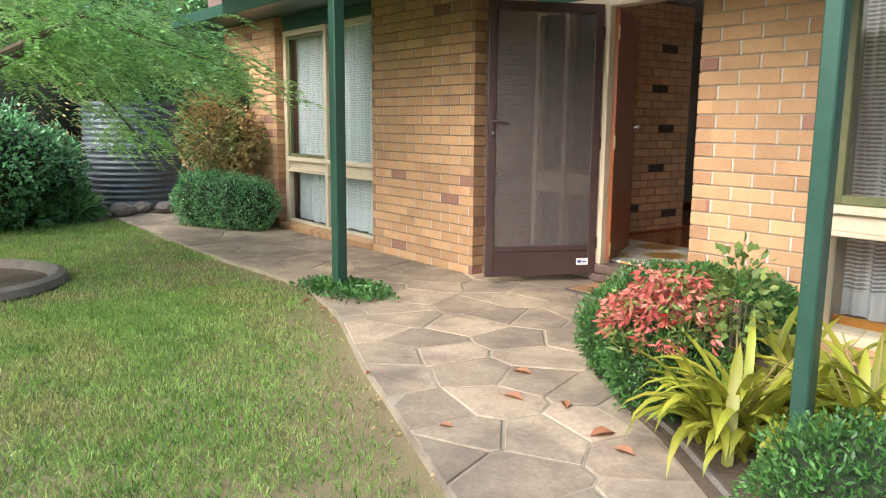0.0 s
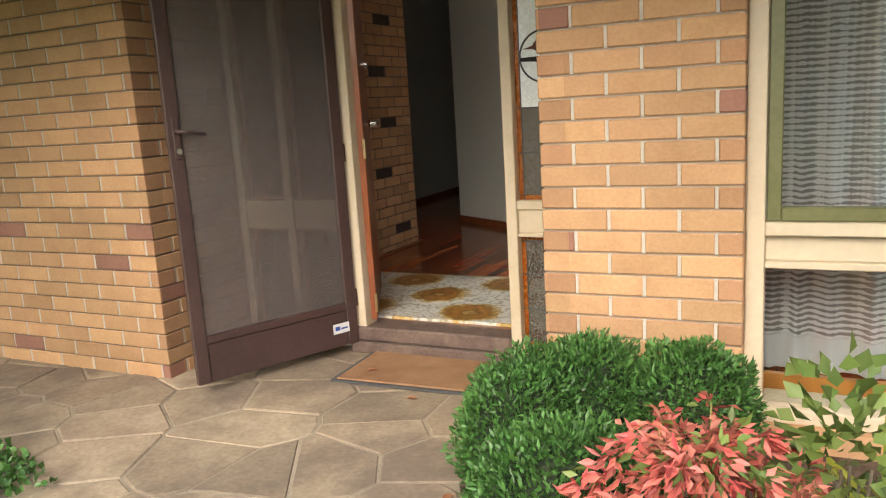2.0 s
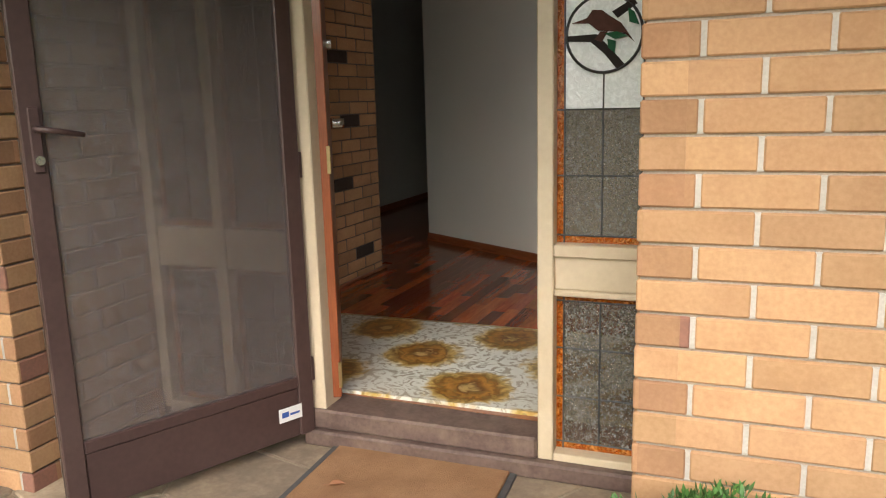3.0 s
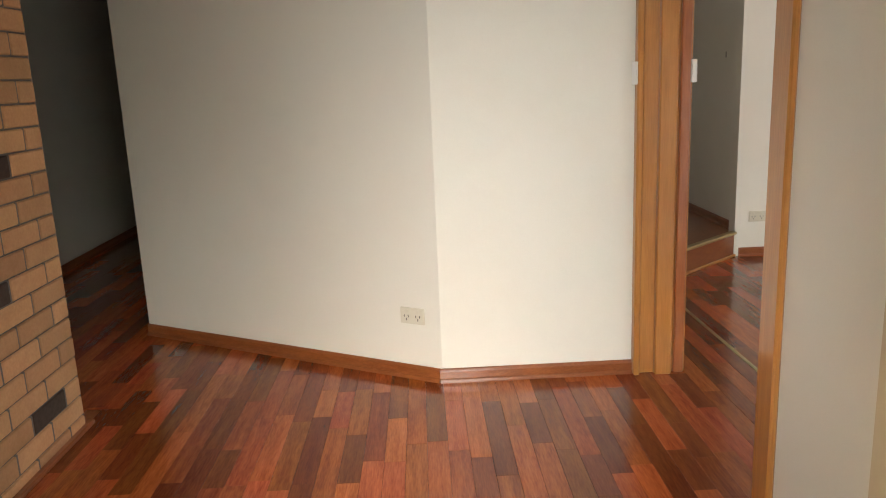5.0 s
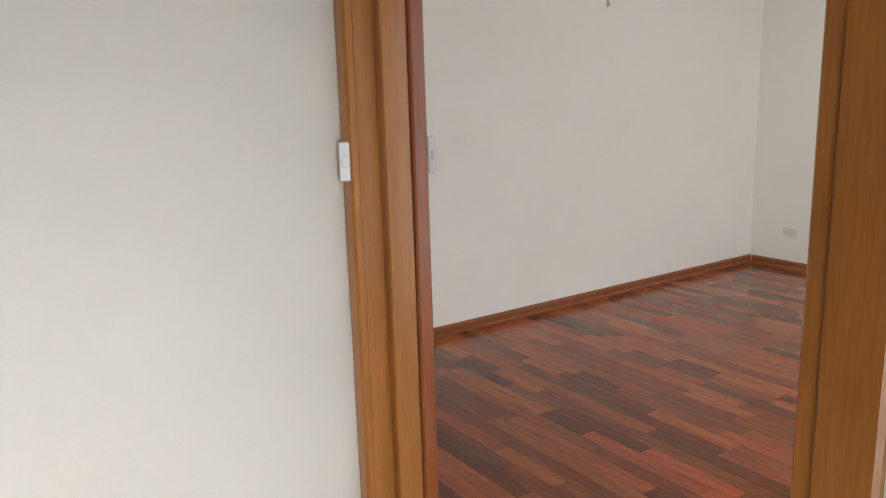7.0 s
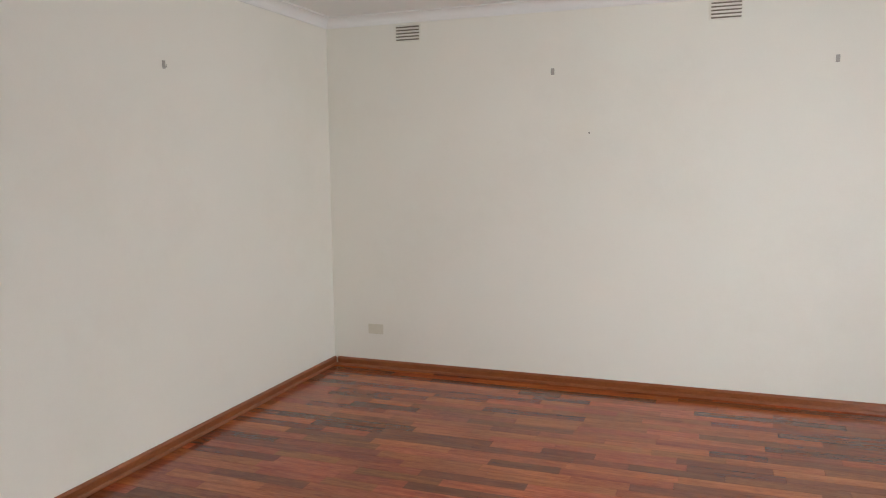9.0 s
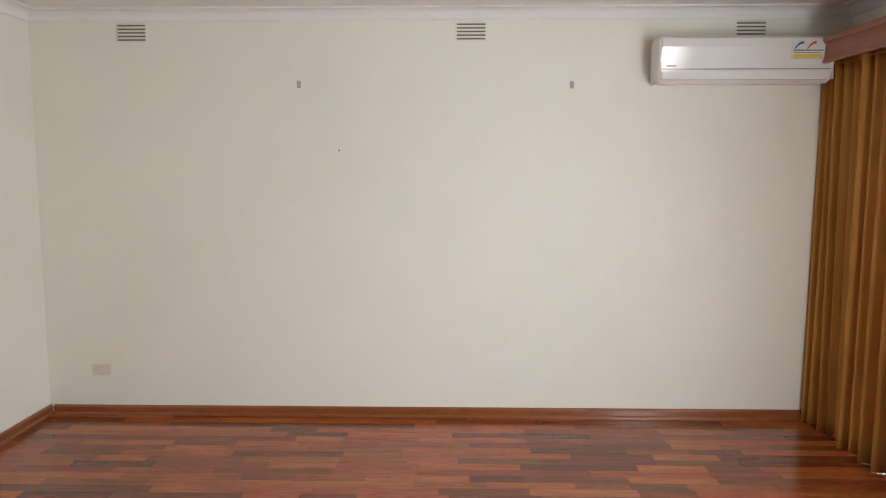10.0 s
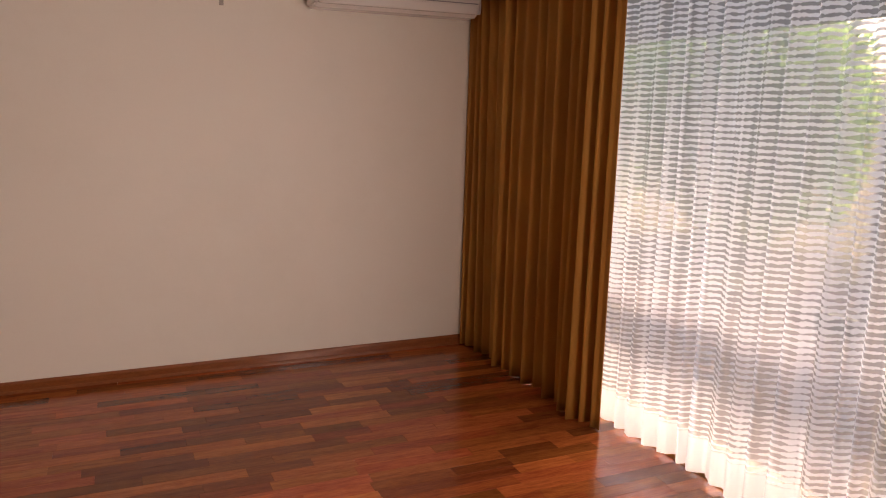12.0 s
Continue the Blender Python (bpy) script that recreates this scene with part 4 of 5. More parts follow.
def cloth(name, x0, x1, y, z0, z1, folds, amp, material, parent, seed, flare=0.3, steps=10, rows=24, sway=0.012):
    """Hanging cloth in soft uneven pleats, gathered at the head."""
    r = random.Random(seed)
    n = folds * steps
    phases = [r.uniform(-1.1, 1.1) for _ in range(folds + 2)]
    amps = [amp * r.uniform(0.45, 1.35) for _ in range(folds + 2)]
    verts, faces = [], []
    for j in range(rows + 1):
        v = j / rows
        z = z1 + (z0 - z1) * v
        for i in range(n + 1):
            u = i / n
            f = (u + 0.018 * math.sin(9.1 * u + seed) + 0.009 * math.sin(23.0 * u + 2 * seed)) * folds
            f = max(0.0, f)
            k = min(int(f), folds)
            w = f - k
            a = amps[k] * (1 - w) + amps[k + 1] * w
            ph = phases[k] * (1 - w) + phases[k + 1] * w
            s = math.sin(2 * math.pi * f + ph + 0.5 * v * math.sin(3 * f))
            grow = 0.75 + flare * v + (0.25 if v < 0.03 else 0)
            x = x0 + (x1 - x0) * u + sway * math.sin(1.7 * f + 2 * v) * v
            yy = y + a * grow * (s + 0.25 * math.sin(4 * math.pi * f + 1.3)) + 0.02 * v * math.sin(0.9 * f)
            verts.append((x, yy, z + (0.006 * math.sin(2.3 * f) if j == rows else 0)))
    for j in range(rows):
        for i in range(n):
            a = j * (n + 1) + i
            faces.append((a, a + 1, a + n + 2, a + n + 1))
    return mesh_ob(name, verts, faces, material, parent, "", True)


def curtain(name, x0, x1, y, z0, z1, folds, amp, material, label, seed, **kw):
    thing = empty(name, label=label, category="curtain")
    c = cloth("cloth", x0, x1, y, z0, z1, folds, amp, material, thing, seed, **kw)
    if material is DRAPE:
        s = c.modifiers.new("thick", "SOLIDIFY")
        s.thickness = 0.002
        part("heading_tape", rod([(x0, y + 0.01, z1 - 0.02), (x1, y + 0.01, z1 - 0.02)], 0.008, 6), DRAPE, thing)
    return thing


curtain("net_curtain", 1.25, 5.02, 0.325, 0.186, 2.27, 36, 0.022, NET, "white sheer banded net curtain to the floor", 3, steps=8)
curtain("gold_drape", 3.60, 5.045, 0.415, 0.178, 2.235, 15, 0.045, DRAPE, "heavy gold drape pulled to the window's end", 5, flare=0.35, steps=14)
curtain("gold_drape", 1.84, 2.20, 0.415, 0.178, 2.235, 5, 0.036, DRAPE, "heavy gold drape pulled back beside lounge doorway", 8, flare=0.35, steps=14)
curtain("window_net", -4.94, -3.15, 0.215, 0.10, 2.12, 22, 0.012, NET_DENSE, "white sheer net curtain behind the front window", 9, steps=8)
structure("wall_behind_west_net", box(((-5.2, 1.4, 0), (-3.25, 1.5, 2.45))), PAINT)
pelmet = empty("pelmet", label="red varnished timber pelmet above the window", category="pelmet")
part("face_board", box(((1.32, 0.505, 2.21), (5.055, 0.525, 2.345)), bevel=0.003), PELMET, pelmet)
part("moulding", box(((1.32, 0.525, 2.315), (5.055, 0.540, 2.345)), ((1.32, 0.525, 2.21), (5.055, 0.533, 2.228)), bevel=0.005), PELMET, pelmet)
part("top_board", box(((1.32, 0.302, 2.335), (5.055, 0.505, 2.347))), PELMET, pelmet)
part("curtain_track", box(((1.35, 0.36, 2.24), (5.04, 0.40, 2.262)), ((1.35, 0.365, 2.262), (1.38, 0.395, 2.335)), ((5.0, 0.365, 2.262), (5.03, 0.395, 2.335)), bevel=0.003), PLASTIC, pelmet)

# ---- porch posts ----
for x, y, h, words in ((-1.78, -1.12, 0.041, "slim dark green porch post rising from groundcover"), (1.736, -1.477, 0.029, "slim dark green porch post among strap-leaved plants")):
    post = empty("porch_post", (x, y, 0), label=words, category="post", group="porch posts")
    part("shaft", box(((-h, -h, -0.05), (h, h, 2.068)), bevel=0.005), GREEN, post)
    part("shoe", box(((-h - 0.011, -h - 0.011, -0.04), (h + 0.011, h + 0.011, 0.035)), bevel=0.003), GREEN, post)

# ---- things in the lounge ----
ac = empty("air_conditioner", (5.058, 0.935, 0), label="white wall-mounted split air conditioner with energy sticker", category="air conditioner")
prof = [(0, 2.115), (-0.14, 2.112), (-0.170, 2.135), (-0.186, 2.175), (-0.199, 2.24), (-0.208, 2.30), (-0.200, 2.345), (-0.168, 2.362), (0, 2.362)]
bm = bmesh.new()
rings = [[bm.verts.new((x, y, z)) for x, z in prof] for y in (-0.465, 0.465)]
for i in range(len(prof)):
    k = (i + 1) % len(prof)
    bm.faces.new((rings[0][i], rings[0][k], rings[1][k], rings[1][i]))
ends = [bm.faces.new(rings[0]), bm.faces.new(rings[1][::-1])]
bmesh.ops.bevel(bm, geom=[e for f in ends for e in f.edges], offset=0.010, segments=3, affect="EDGES")
part("casing", bm, PLASTIC, ac)
part("flap", box(((-0.190, -0.45, 2.128), (-0.140, 0.45, 2.178)), bevel=0.008, seg=2), PLASTIC, ac, "hinged air outlet flap")
part("seam", box(((-0.1905, -0.452, 2.181), (-0.185, 0.452, 2.186))), GREYBAR, ac)
for k in (-0.4665, 0.4665):
    part("side_panel", box(((-0.19, k - 0.0035, 2.13), (-0.01, k + 0.0035, 2.345)), bevel=0.003), PLASTIC, ac)
part("maker_mark", box(((-0.1945, 0.375, 2.197), (-0.1895, 0.425, 2.204))), GREYBAR, ac)
label = part("energy_sticker", box(((-0.2102, -0.40, 2.235), (-0.1980, -0.235, 2.325))), PLASTIC, ac, "clear energy rating sticker")
for name, y, m in (("blue_arc", -0.268, BLUE), ("red_arc", -0.335, REDP)):
    sweep = [(-0.2112, y - 0.022 + 0.011 * k, 2.319 - 0.0021 * k * k) for k in range(5)]
    part(name, rod(sweep, 0.0075, 6, 0.35), m, label)
part("dark_band", box(((-0.2112, -0.398, 2.276), (-0.2103, -0.240, 2.281))), DARK, label)
part("grey_band", box(((-0.2112, -0.385, 2.264), (-0.2103, -0.245, 2.268))), GREYBAR, label)
part("yellow_band", box(((-0.2112, -0.392, 2.239), (-0.2103, -0.242, 2.258))), YELLOW, label)


def wall_vent(y, z):
    vent = empty("wall_vent", (5.059, y, z), label="cream slotted plaster wall vent near the ceiling", category="vent", group="wall vents")
    part("plate", box(((-0.006, -0.088, -0.052), (0, 0.088, 0.052)), bevel=0.002), PAINT, vent)
    for k in range(5):
        zz = -0.04 + k * 0.02
        # no opening is cut: a thin strip carries the slot's shade as colour
        part("vent_slot", box(((-0.0072, -0.08, zz - 0.0042), (-0.0061, 0.08, zz + 0.0042))), SLOT, vent)
        part("louvre", box(((-0.012, -0.08, zz + 0.004), (-0.006, 0.08, zz + 0.0075)), bevel=0.001), PAINT, vent)
    return vent


for y in (4.352, 2.415, 0.848):
    wall_vent(y, 2.418)


def hook(loc, rz, words):
    h = empty("picture_hook", loc, rz, label=words, category="hook", group="picture hooks")
    part("plate", box(((-0.011, -0.004, -0.020), (0.011, 0, 0.020)), bevel=0.002), STEEL, h)
    part("hook_bar", rod([(0, -0.003, -0.004), (0, -0.012, -0.014), (0, -0.018, -0.010), (0, -0.018, 0.0)], 0.0025, 6), STEEL, h)
    part("nail", rod([(0, -0.003, 0.010), (0, -0.009, 0.012)], 0.003, 6), STEEL, h)


hook((5.058, 3.400, 2.128), 90, "small metal picture hook on bare cream wall")
hook((5.058, 1.842, 2.121), 90, "small metal picture hook beside air conditioner")
hook((3.434, 4.948, 2.067), 0, "small metal picture hook on lounge back wall")
hook((1.858, 5.31, 1.52), 90, "small hook on dark landing wall")
nail = empty("wall_nail", (5.059, 3.173, 1.751), label="tiny nail in bare cream wall", category="nail")
part("shank", rod([(0, 0, 0), (-0.010, 0, 0.003)], 0.004, 6), DARK, nail)


def socket(loc, rz, words):
    s = empty("power_socket", loc, rz, label=words, category="socket", group="power sockets")
    part("plate", box(((-0.058, -0.010, -0.036), (0.058, 0, 0.036)), bevel=0.004, seg=2), IVORY, s)
    for k in (-0.028, 0.028):
        part("rocker", box(((k - 0.007, -0.014, 0.012), (k + 0.007, -0.010, 0.026)), bevel=0.001), IVORY, s)
        part("slot", box(((k - 0.011, -0.0112, -0.006), (k - 0.008, -0.0101, 0.004)), ((k + 0.008, -0.0112, -0.006), (k + 0.011, -0.0101, 0.004)), ((k - 0.0015, -0.0112, -0.020), (k + 0.0015, -0.0101, -0.010))), DARK, s)


socket((5.059, 4.626, 0.445), 90, "ivory double power socket low on far wall")
socket((1.968, 4.949, 0.444), 0, "ivory double power socket on lounge back wall")
ax = Vector((-1.53, 0.858)).normalized()
socket((-0.23 + ax.x * 0.130 , 3.0 + ax.y * 0.130 - 0.001, 0.452), math.degrees(math.atan2(-ax.y, -ax.x)), "ivory double power socket on angled hall wall")
for loc, rz, words in (((0.570, 2.972, 1.420), -25, "narrow white switch on timber door frame"), ((0.797, 2.972, 1.42), 20, "narrow white switch on inner door lining edge")):
    s = empty("light_switch", loc, rz, label=words, category="switch")
    part("plate", box(((-0.013, -0.009, -0.044), (0.013, 0, 0.044)), bevel=0.003, seg=2), PLASTIC, s)
    part("rocker", box(((-0.006, -0.013, -0.012), (0.006, -0.009, 0.012)), bevel=0.001), PLASTIC, s)

# ---- door mat ----
door_mat = empty("door_mat", (-0.487, 0.425, 0.0), 1.5, label="worn brown coir door mat with grey rubber border", category="mat")
part("coir_pad", box(((-0.325, -0.205, 0.0), (0.325, 0.205, 0.018)), bevel=0.004), COIR, door_mat)
part("border", box(((-0.35, -0.23, 0.0), (0.35, -0.205, 0.012)), ((-0.35, 0.205, 0.0), (0.35, 0.23, 0.012)), ((-0.35, -0.205, 0.0), (-0.325, 0.205, 0.012)), ((0.325, -0.205, 0.0), (0.35, 0.205, 0.012)), bevel=0.003), RUBBER, door_mat)


def dead_leaf(x, y, rz, size, z=0.004):
    r = random.Random(int(x * 1000))
    thing = empty("fallen_leaf", (x, y, z), rz, label="curled brown fallen leaf on the paving", category="leaf", group="fallen leaves")
    pts = [(-0.5, 0), (-0.2, 0.22), (0.15, 0.26), (0.55, 0.0), (0.15, -0.24), (-0.2, -0.2)]
    verts = [(u * size, v * size, 0.012 * abs(v) * 4 * size / 0.06 + r.uniform(0, 0.004)) for u, v in pts] + [(0, 0, 0.001)]
    mesh_ob("blade", verts, [(6, k, (k + 1) % 6) for k in range(6)], DEAD, thing)
    part("stalk", rod([(-0.5 * size, 0, 0.004), (-0.8 * size, 0.05 * size, 0.006)], 0.0012, 5), DEAD, thing)


for x, y, rz, s in ((0.55, -1.62, 20, 0.10), (1.05, -1.62, 70, 0.11), (1.20, -1.68, 10, 0.09), (0.75, -1.50, 140, 0.08), (0.15, -0.62, 60, 0.05), (-0.35, 0.10, 15, 0.05),
                    (-1.60, -1.48, 100, 0.07), (-1.35, -1.50, 40, 0.07), (-1.0, -1.62, 10, 0.06), (0.33, -1.35, 30, 0.09), (0.02, 0.40, 80, 0.06), (0.15, 0.46, 150, 0.06), (0.22, 0.40, 20, 0.05), (0.62, -2.05, 33, 0.06), (-0.1, -1.95, 120, 0.05)):
    dead_leaf(x, y, rz, s)
dead_leaf(-0.68, 0.33, 30, 0.055, 0.020)

# ---- garden ----
LAWN_EDGE = [(5.2, -4.75), (3.6, -3.75), (2.2, -2.90), (1.08, -2.39), (0.29, -2.09), (-0.28, -1.88), (-1.13, -1.51), (-1.51, -1.39), (-2.05, -1.25), (-2.72, -1.25), (-3.4, -1.30), (-4.3, -1.31), (-6.3, -1.27), (-7.4, -1.25)]
BED_EDGE = [(5.2, -4.0), (3.4, -2.85), (2.2, -2.15), (1.56, -1.71), (1.19, -1.45), (0.80, -1.24), (0.44, -0.96), (0.16, -0.55), (0.14, -0.20), (0.24, 0.05), (0.30, 0.12)]
paving_outline = [Vector(p) for p in LAWN_EDGE] + [Vector((-7.4, 0.3)), Vector((-1.63, 0.3)), Vector((-1.63, 0.8)), Vector((0.305, 0.8))] + [Vector(p) for p in reversed(BED_EDGE)]
pavement = structure("pavement", prism(paving_outline, -0.12, -0.005), GROUT, "crazy paved sandstone path set in mortar")
bed = structure("garden_bed", prism([Vector(p) for p in BED_EDGE] + [Vector((0.985, 0.05)), Vector((5.3, 0.05)), Vector((5.3, -4.0))], -0.12, 0.02), SOIL)
kerb_pts = [(p[0] + 0.05, p[1] + 0.03, 0.002) for p in BED_EDGE[:-2]]
structure("bed_edging", rod(kerb_pts, 0.026, 8), EDGING)

# brick on edge sills below the front window
sill_course = structure("brick_sill", box(((-4.95, 0.0, -0.05), (-3.08, 0.10, 0.006))), MORTAR)


def inside(p, poly):
    hit = False
    for a, b in zip(poly, poly[1:] + poly[:1]):
        if (a[1] > p[1]) != (b[1] > p[1]) and p[0] < (b[0] - a[0]) * (p[1] - a[1]) / (b[1] - a[1]) + a[0]:
            hit = not hit
    return hit


# mown lawn: short blades, thicker near the walk
g = np.random.default_rng(11)
lawn_poly = [tuple(p) for p in LAWN_EDGE] + [(-9.5, -1.2), (-9.5, -9.0), (7, -9.0)]
pts = []
for count, x0, x1, ya, yb2 in ((150000, -2.5, 3.2, -4.3, -1.2), (90000, -7.0, -1.5, -4.6, -1.2), (9000, -9.5, 6, -9, -1.2)):
    xy = np.column_stack([g.uniform(x0, x1, count), g.uniform(ya, yb2, count)])
    thin = np.array([noise.noise(Vector((x * 0.9, y * 0.9, 3.0))) + 0.5 * noise.noise(Vector((x * 3, y * 3, 9.0))) for x, y in xy])
    edge = np.full(count, 9.0)
    for (ax, ay), (bx, by) in zip(LAWN_EDGE[2:10], LAWN_EDGE[3:11]):
        along = np.clip(((xy[:, 0] - ax) * (bx - ax) + (xy[:, 1] - ay) * (by - ay)) / ((bx - ax) ** 2 + (by - ay) ** 2), 0, 1)
        edge = np.minimum(edge, np.hypot(xy[:, 0] - ax - along * (bx - ax), xy[:, 1] - ay - along * (by - ay)))
    keep = (thin + g.uniform(0, 0.9, count) > 0.12) & (edge > g.uniform(0.0, 0.60, count) * np.clip(1 + 1.5 * thin, 0.15, 1.8))
    pts.append(xy[keep])
pts = np.concatenate(pts)
pts = np.array([p for p in pts if inside(p, lawn_poly) and (p[0] + 3.6) ** 2 + (p[1] + 3.3) ** 2 > 0.6])
base = np.column_stack([pts, np.full(len(pts), -0.037)])
up = np.tile([0.0, 0.0, 1.0], (len(base), 1))
tagged(leaves("grass", base, up, 0.042, 0.0062, BLADE, None, 0.0, 0.55, 0.1, 4), "short mown lawn grass with dry patches", "grass", kind="stuff")

# small pale leaves and chips caught along the lawn's edge and scattered on the grass
lr = np.random.default_rng(23)
litter = []
for k in range(150):
    i = int(lr.integers(2, 9))
    (ax, ay), (bx, by) = LAWN_EDGE[i], LAWN_EDGE[i + 1]
    u = lr.uniform()
    spread = abs(lr.normal(0, 0.05)) if k < 95 else lr.uniform(0.05, 1.6)
    litter.append((ax + u * (bx - ax) - 0.35 * spread, ay + u * (by - ay) - spread, -0.022))
litter = np.array(litter)
tagged(leaves("leaf_litter", litter, lr.normal(0, 1, (len(litter), 3)) * [1, 1, 0.25], 0.030, 0.018, DRYLEAF, None, 0.0, 0.2, 0.25, 8), "small dry leaves scattered along the lawn's edge", "leaf litter", kind="stuff")

# ring of edging round the lawn tree
ring_edge = structure("lawn_ring_edging", rod([(-3.6 + 0.70 * math.cos(a), -3.3 + 0.70 * math.sin(a), -0.01) for a in (k * math.pi / 24 for k in range(49))], 0.07, 8), EDGING)
structure("tree_soil", prism([(-3.6 + 0.68 * math.cos(k * math.pi / 16), -3.3 + 0.68 * math.sin(k * math.pi / 16)) for k in range(32)], -0.1, -0.005), SOIL)


def frond_tree(name, base, height, crown, count, seed, label):
    """A feathery tree: trunk, bent limbs, and drooping pinnate fronds."""
    r = random.Random(seed)
    tree = empty(name, (0, 0, 0), label=label, category="tree")
    b = Vector(base)
    part("trunk", rod([b, b + Vector((0.05, 0.03, height * 0.35)), b + Vector((-0.05, 0.1, height * 0.7)), b + Vector((0.1, 0.1, height))], 0.11, 10, 0.4), BARK, tree)
    centres, dirs = [], []
    for k in range(16):
        a = 2 * math.pi * k / 16 + r.uniform(-0.2, 0.2)
        z0 = height * r.uniform(0.38, 0.85)
        reach = crown[0] * r.uniform(0.65, 1.05)
        p0 = b + Vector((0, 0.05, z0))
        p1 = p0 + Vector((math.cos(a) * reach * 0.5, math.sin(a) * reach * 0.5, crown[1] * r.uniform(0.15, 0.35)))
        p2 = p0 + Vector((math.cos(a) * reach, math.sin(a) * reach, crown[1] * r.uniform(-0.40, 0.25)))
        part("limb", rod([p0, p1, p2], 0.035, 6, 0.25), BARK, tree)
        for _ in range(count // 16):
            t = r.uniform(0.25, 1.02)
            q = p0.lerp(p1, t * 2) if t < 0.5 else p1.lerp(p2, t * 2 - 1)
            q = q + Vector((r.gauss(0, 0.16), r.gauss(0, 0.16), r.gauss(0, 0.12)))
            h = a + r.gauss(0, 0.8)
            ln = r.uniform(0.28, 0.5)
            d = Vector((math.cos(h), math.sin(h), r.uniform(-0.6, 0.25))).normalized()
            side = d.cross(Vector((0, 0, 1))).normalized()
            for i in range(20):
                s = i / 20
                w = q + d * ln * s + Vector((0, 0, -0.16 * s * s))
                for m in (-1, 1):
                    centres.append(w)
                    dirs.append((side * m + d * 0.5 + Vector((0, 0, -0.15))).normalized())
    leaves("crown", np.array(centres), np.array(dirs), 0.068, 0.015, FERN, tree, 0.0, 0.14, 0.1, seed)
    return tree


frond_tree("tree", (-3.6, -3.3, -0.03), 3.4, (2.45, 1.7), 2500, 5, "feathery light green tree overhanging the lawn")

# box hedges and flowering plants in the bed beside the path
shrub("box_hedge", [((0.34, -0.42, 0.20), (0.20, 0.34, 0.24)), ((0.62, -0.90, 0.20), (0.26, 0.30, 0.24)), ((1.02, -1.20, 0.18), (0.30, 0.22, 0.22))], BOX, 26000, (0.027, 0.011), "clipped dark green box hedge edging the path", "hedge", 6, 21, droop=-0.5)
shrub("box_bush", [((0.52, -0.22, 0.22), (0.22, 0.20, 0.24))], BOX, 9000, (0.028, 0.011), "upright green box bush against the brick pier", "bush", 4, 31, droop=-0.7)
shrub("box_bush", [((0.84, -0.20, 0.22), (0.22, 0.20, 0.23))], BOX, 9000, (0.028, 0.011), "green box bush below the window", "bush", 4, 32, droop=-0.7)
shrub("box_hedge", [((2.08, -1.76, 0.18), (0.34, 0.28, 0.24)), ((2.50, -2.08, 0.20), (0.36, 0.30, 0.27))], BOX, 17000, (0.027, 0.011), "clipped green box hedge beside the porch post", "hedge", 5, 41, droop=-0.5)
def nandina(x, y, sprays, seed):
    """Upright canes, each ending in a spray of narrow leaflets that fan outwards and droop."""
    r = random.Random(seed)
    thing = empty("nandina", label="nandina bush with coral red and bronze leaves in the bed", category="shrub")
    red, bronze = ([], []), ([], [])
    for k in range(sprays):
        a, q = r.uniform(0, 2 * math.pi), r.uniform(0, 1) ** 0.6
        out = Vector((math.cos(a), math.sin(a), 0))
        top = Vector((x, y, 0)) + out * (0.25 * q) + Vector((0, 0, 0.56 - 0.20 * q * q + r.gauss(0, 0.045)))
        if k < 3:
            top.z += 0.06
        if k % 5 == 0:
            part("cane", rod([(x + 0.3 * (top.x - x), y + 0.3 * (top.y - y), 0.02), (x + 0.6 * (top.x - x), y + 0.6 * (top.y - y), 0.25), top], 0.005, 5, 0.5), AUTUMN, thing)
        low = r.random() < 0.12 + 0.30 * (top.z < 0.42)
        for i in range(r.randint(13, 20)):
            d = out * r.uniform(0.1, 1.0) + Vector((r.gauss(0, 0.6), r.gauss(0, 0.6), r.uniform(-0.55, 0.6)))
            store = bronze if low or r.random() < 0.07 else red
            store[0].append(top + d.normalized() * r.uniform(0.0, 0.035) - Vector((0, 0, r.uniform(0, 0.05))))
            store[1].append(d.normalized())
    leaves("red_foliage", np.array(red[0]), np.array(red[1]), 0.042, 0.016, RED, thing, 0.35, 0.2, 0.3, seed)
    leaves("bronze_foliage", np.array(bronze[0]), np.array(bronze[1]), 0.044, 0.017, ROSE, thing, 0.35, 0.2, 0.3, seed + 1, "green and bronze leaflets")
    return thing


nandina(0.98, -1.15, 150, 51)
shrub("rose_bush", [((1.24, -1.04, 0.48), (0.14, 0.13, 0.25))], ROSE, 260, (0.048, 0.036), "leggy pale green rose bush", "shrub", 8, 61, None, 0.1, 0.1, 0.9)
flower = empty("red_flower", label="vivid red flower low in the bed", category="flower")
p, n = blob_points(14, (1.10, -1.30, 0.42), (0.022, 0.022, 0.020), 3, 0.3)
leaves("petals", p, n, 0.035, 0.026, REDBUD, flower, 0, 0.4, 0.2, 2)
part("stalk", rod([(1.12, -1.26, 0.0), (1.11, -1.29, 0.2), (1.10, -1.30, 0.41)], 0.004, 6), ROSE, flower)


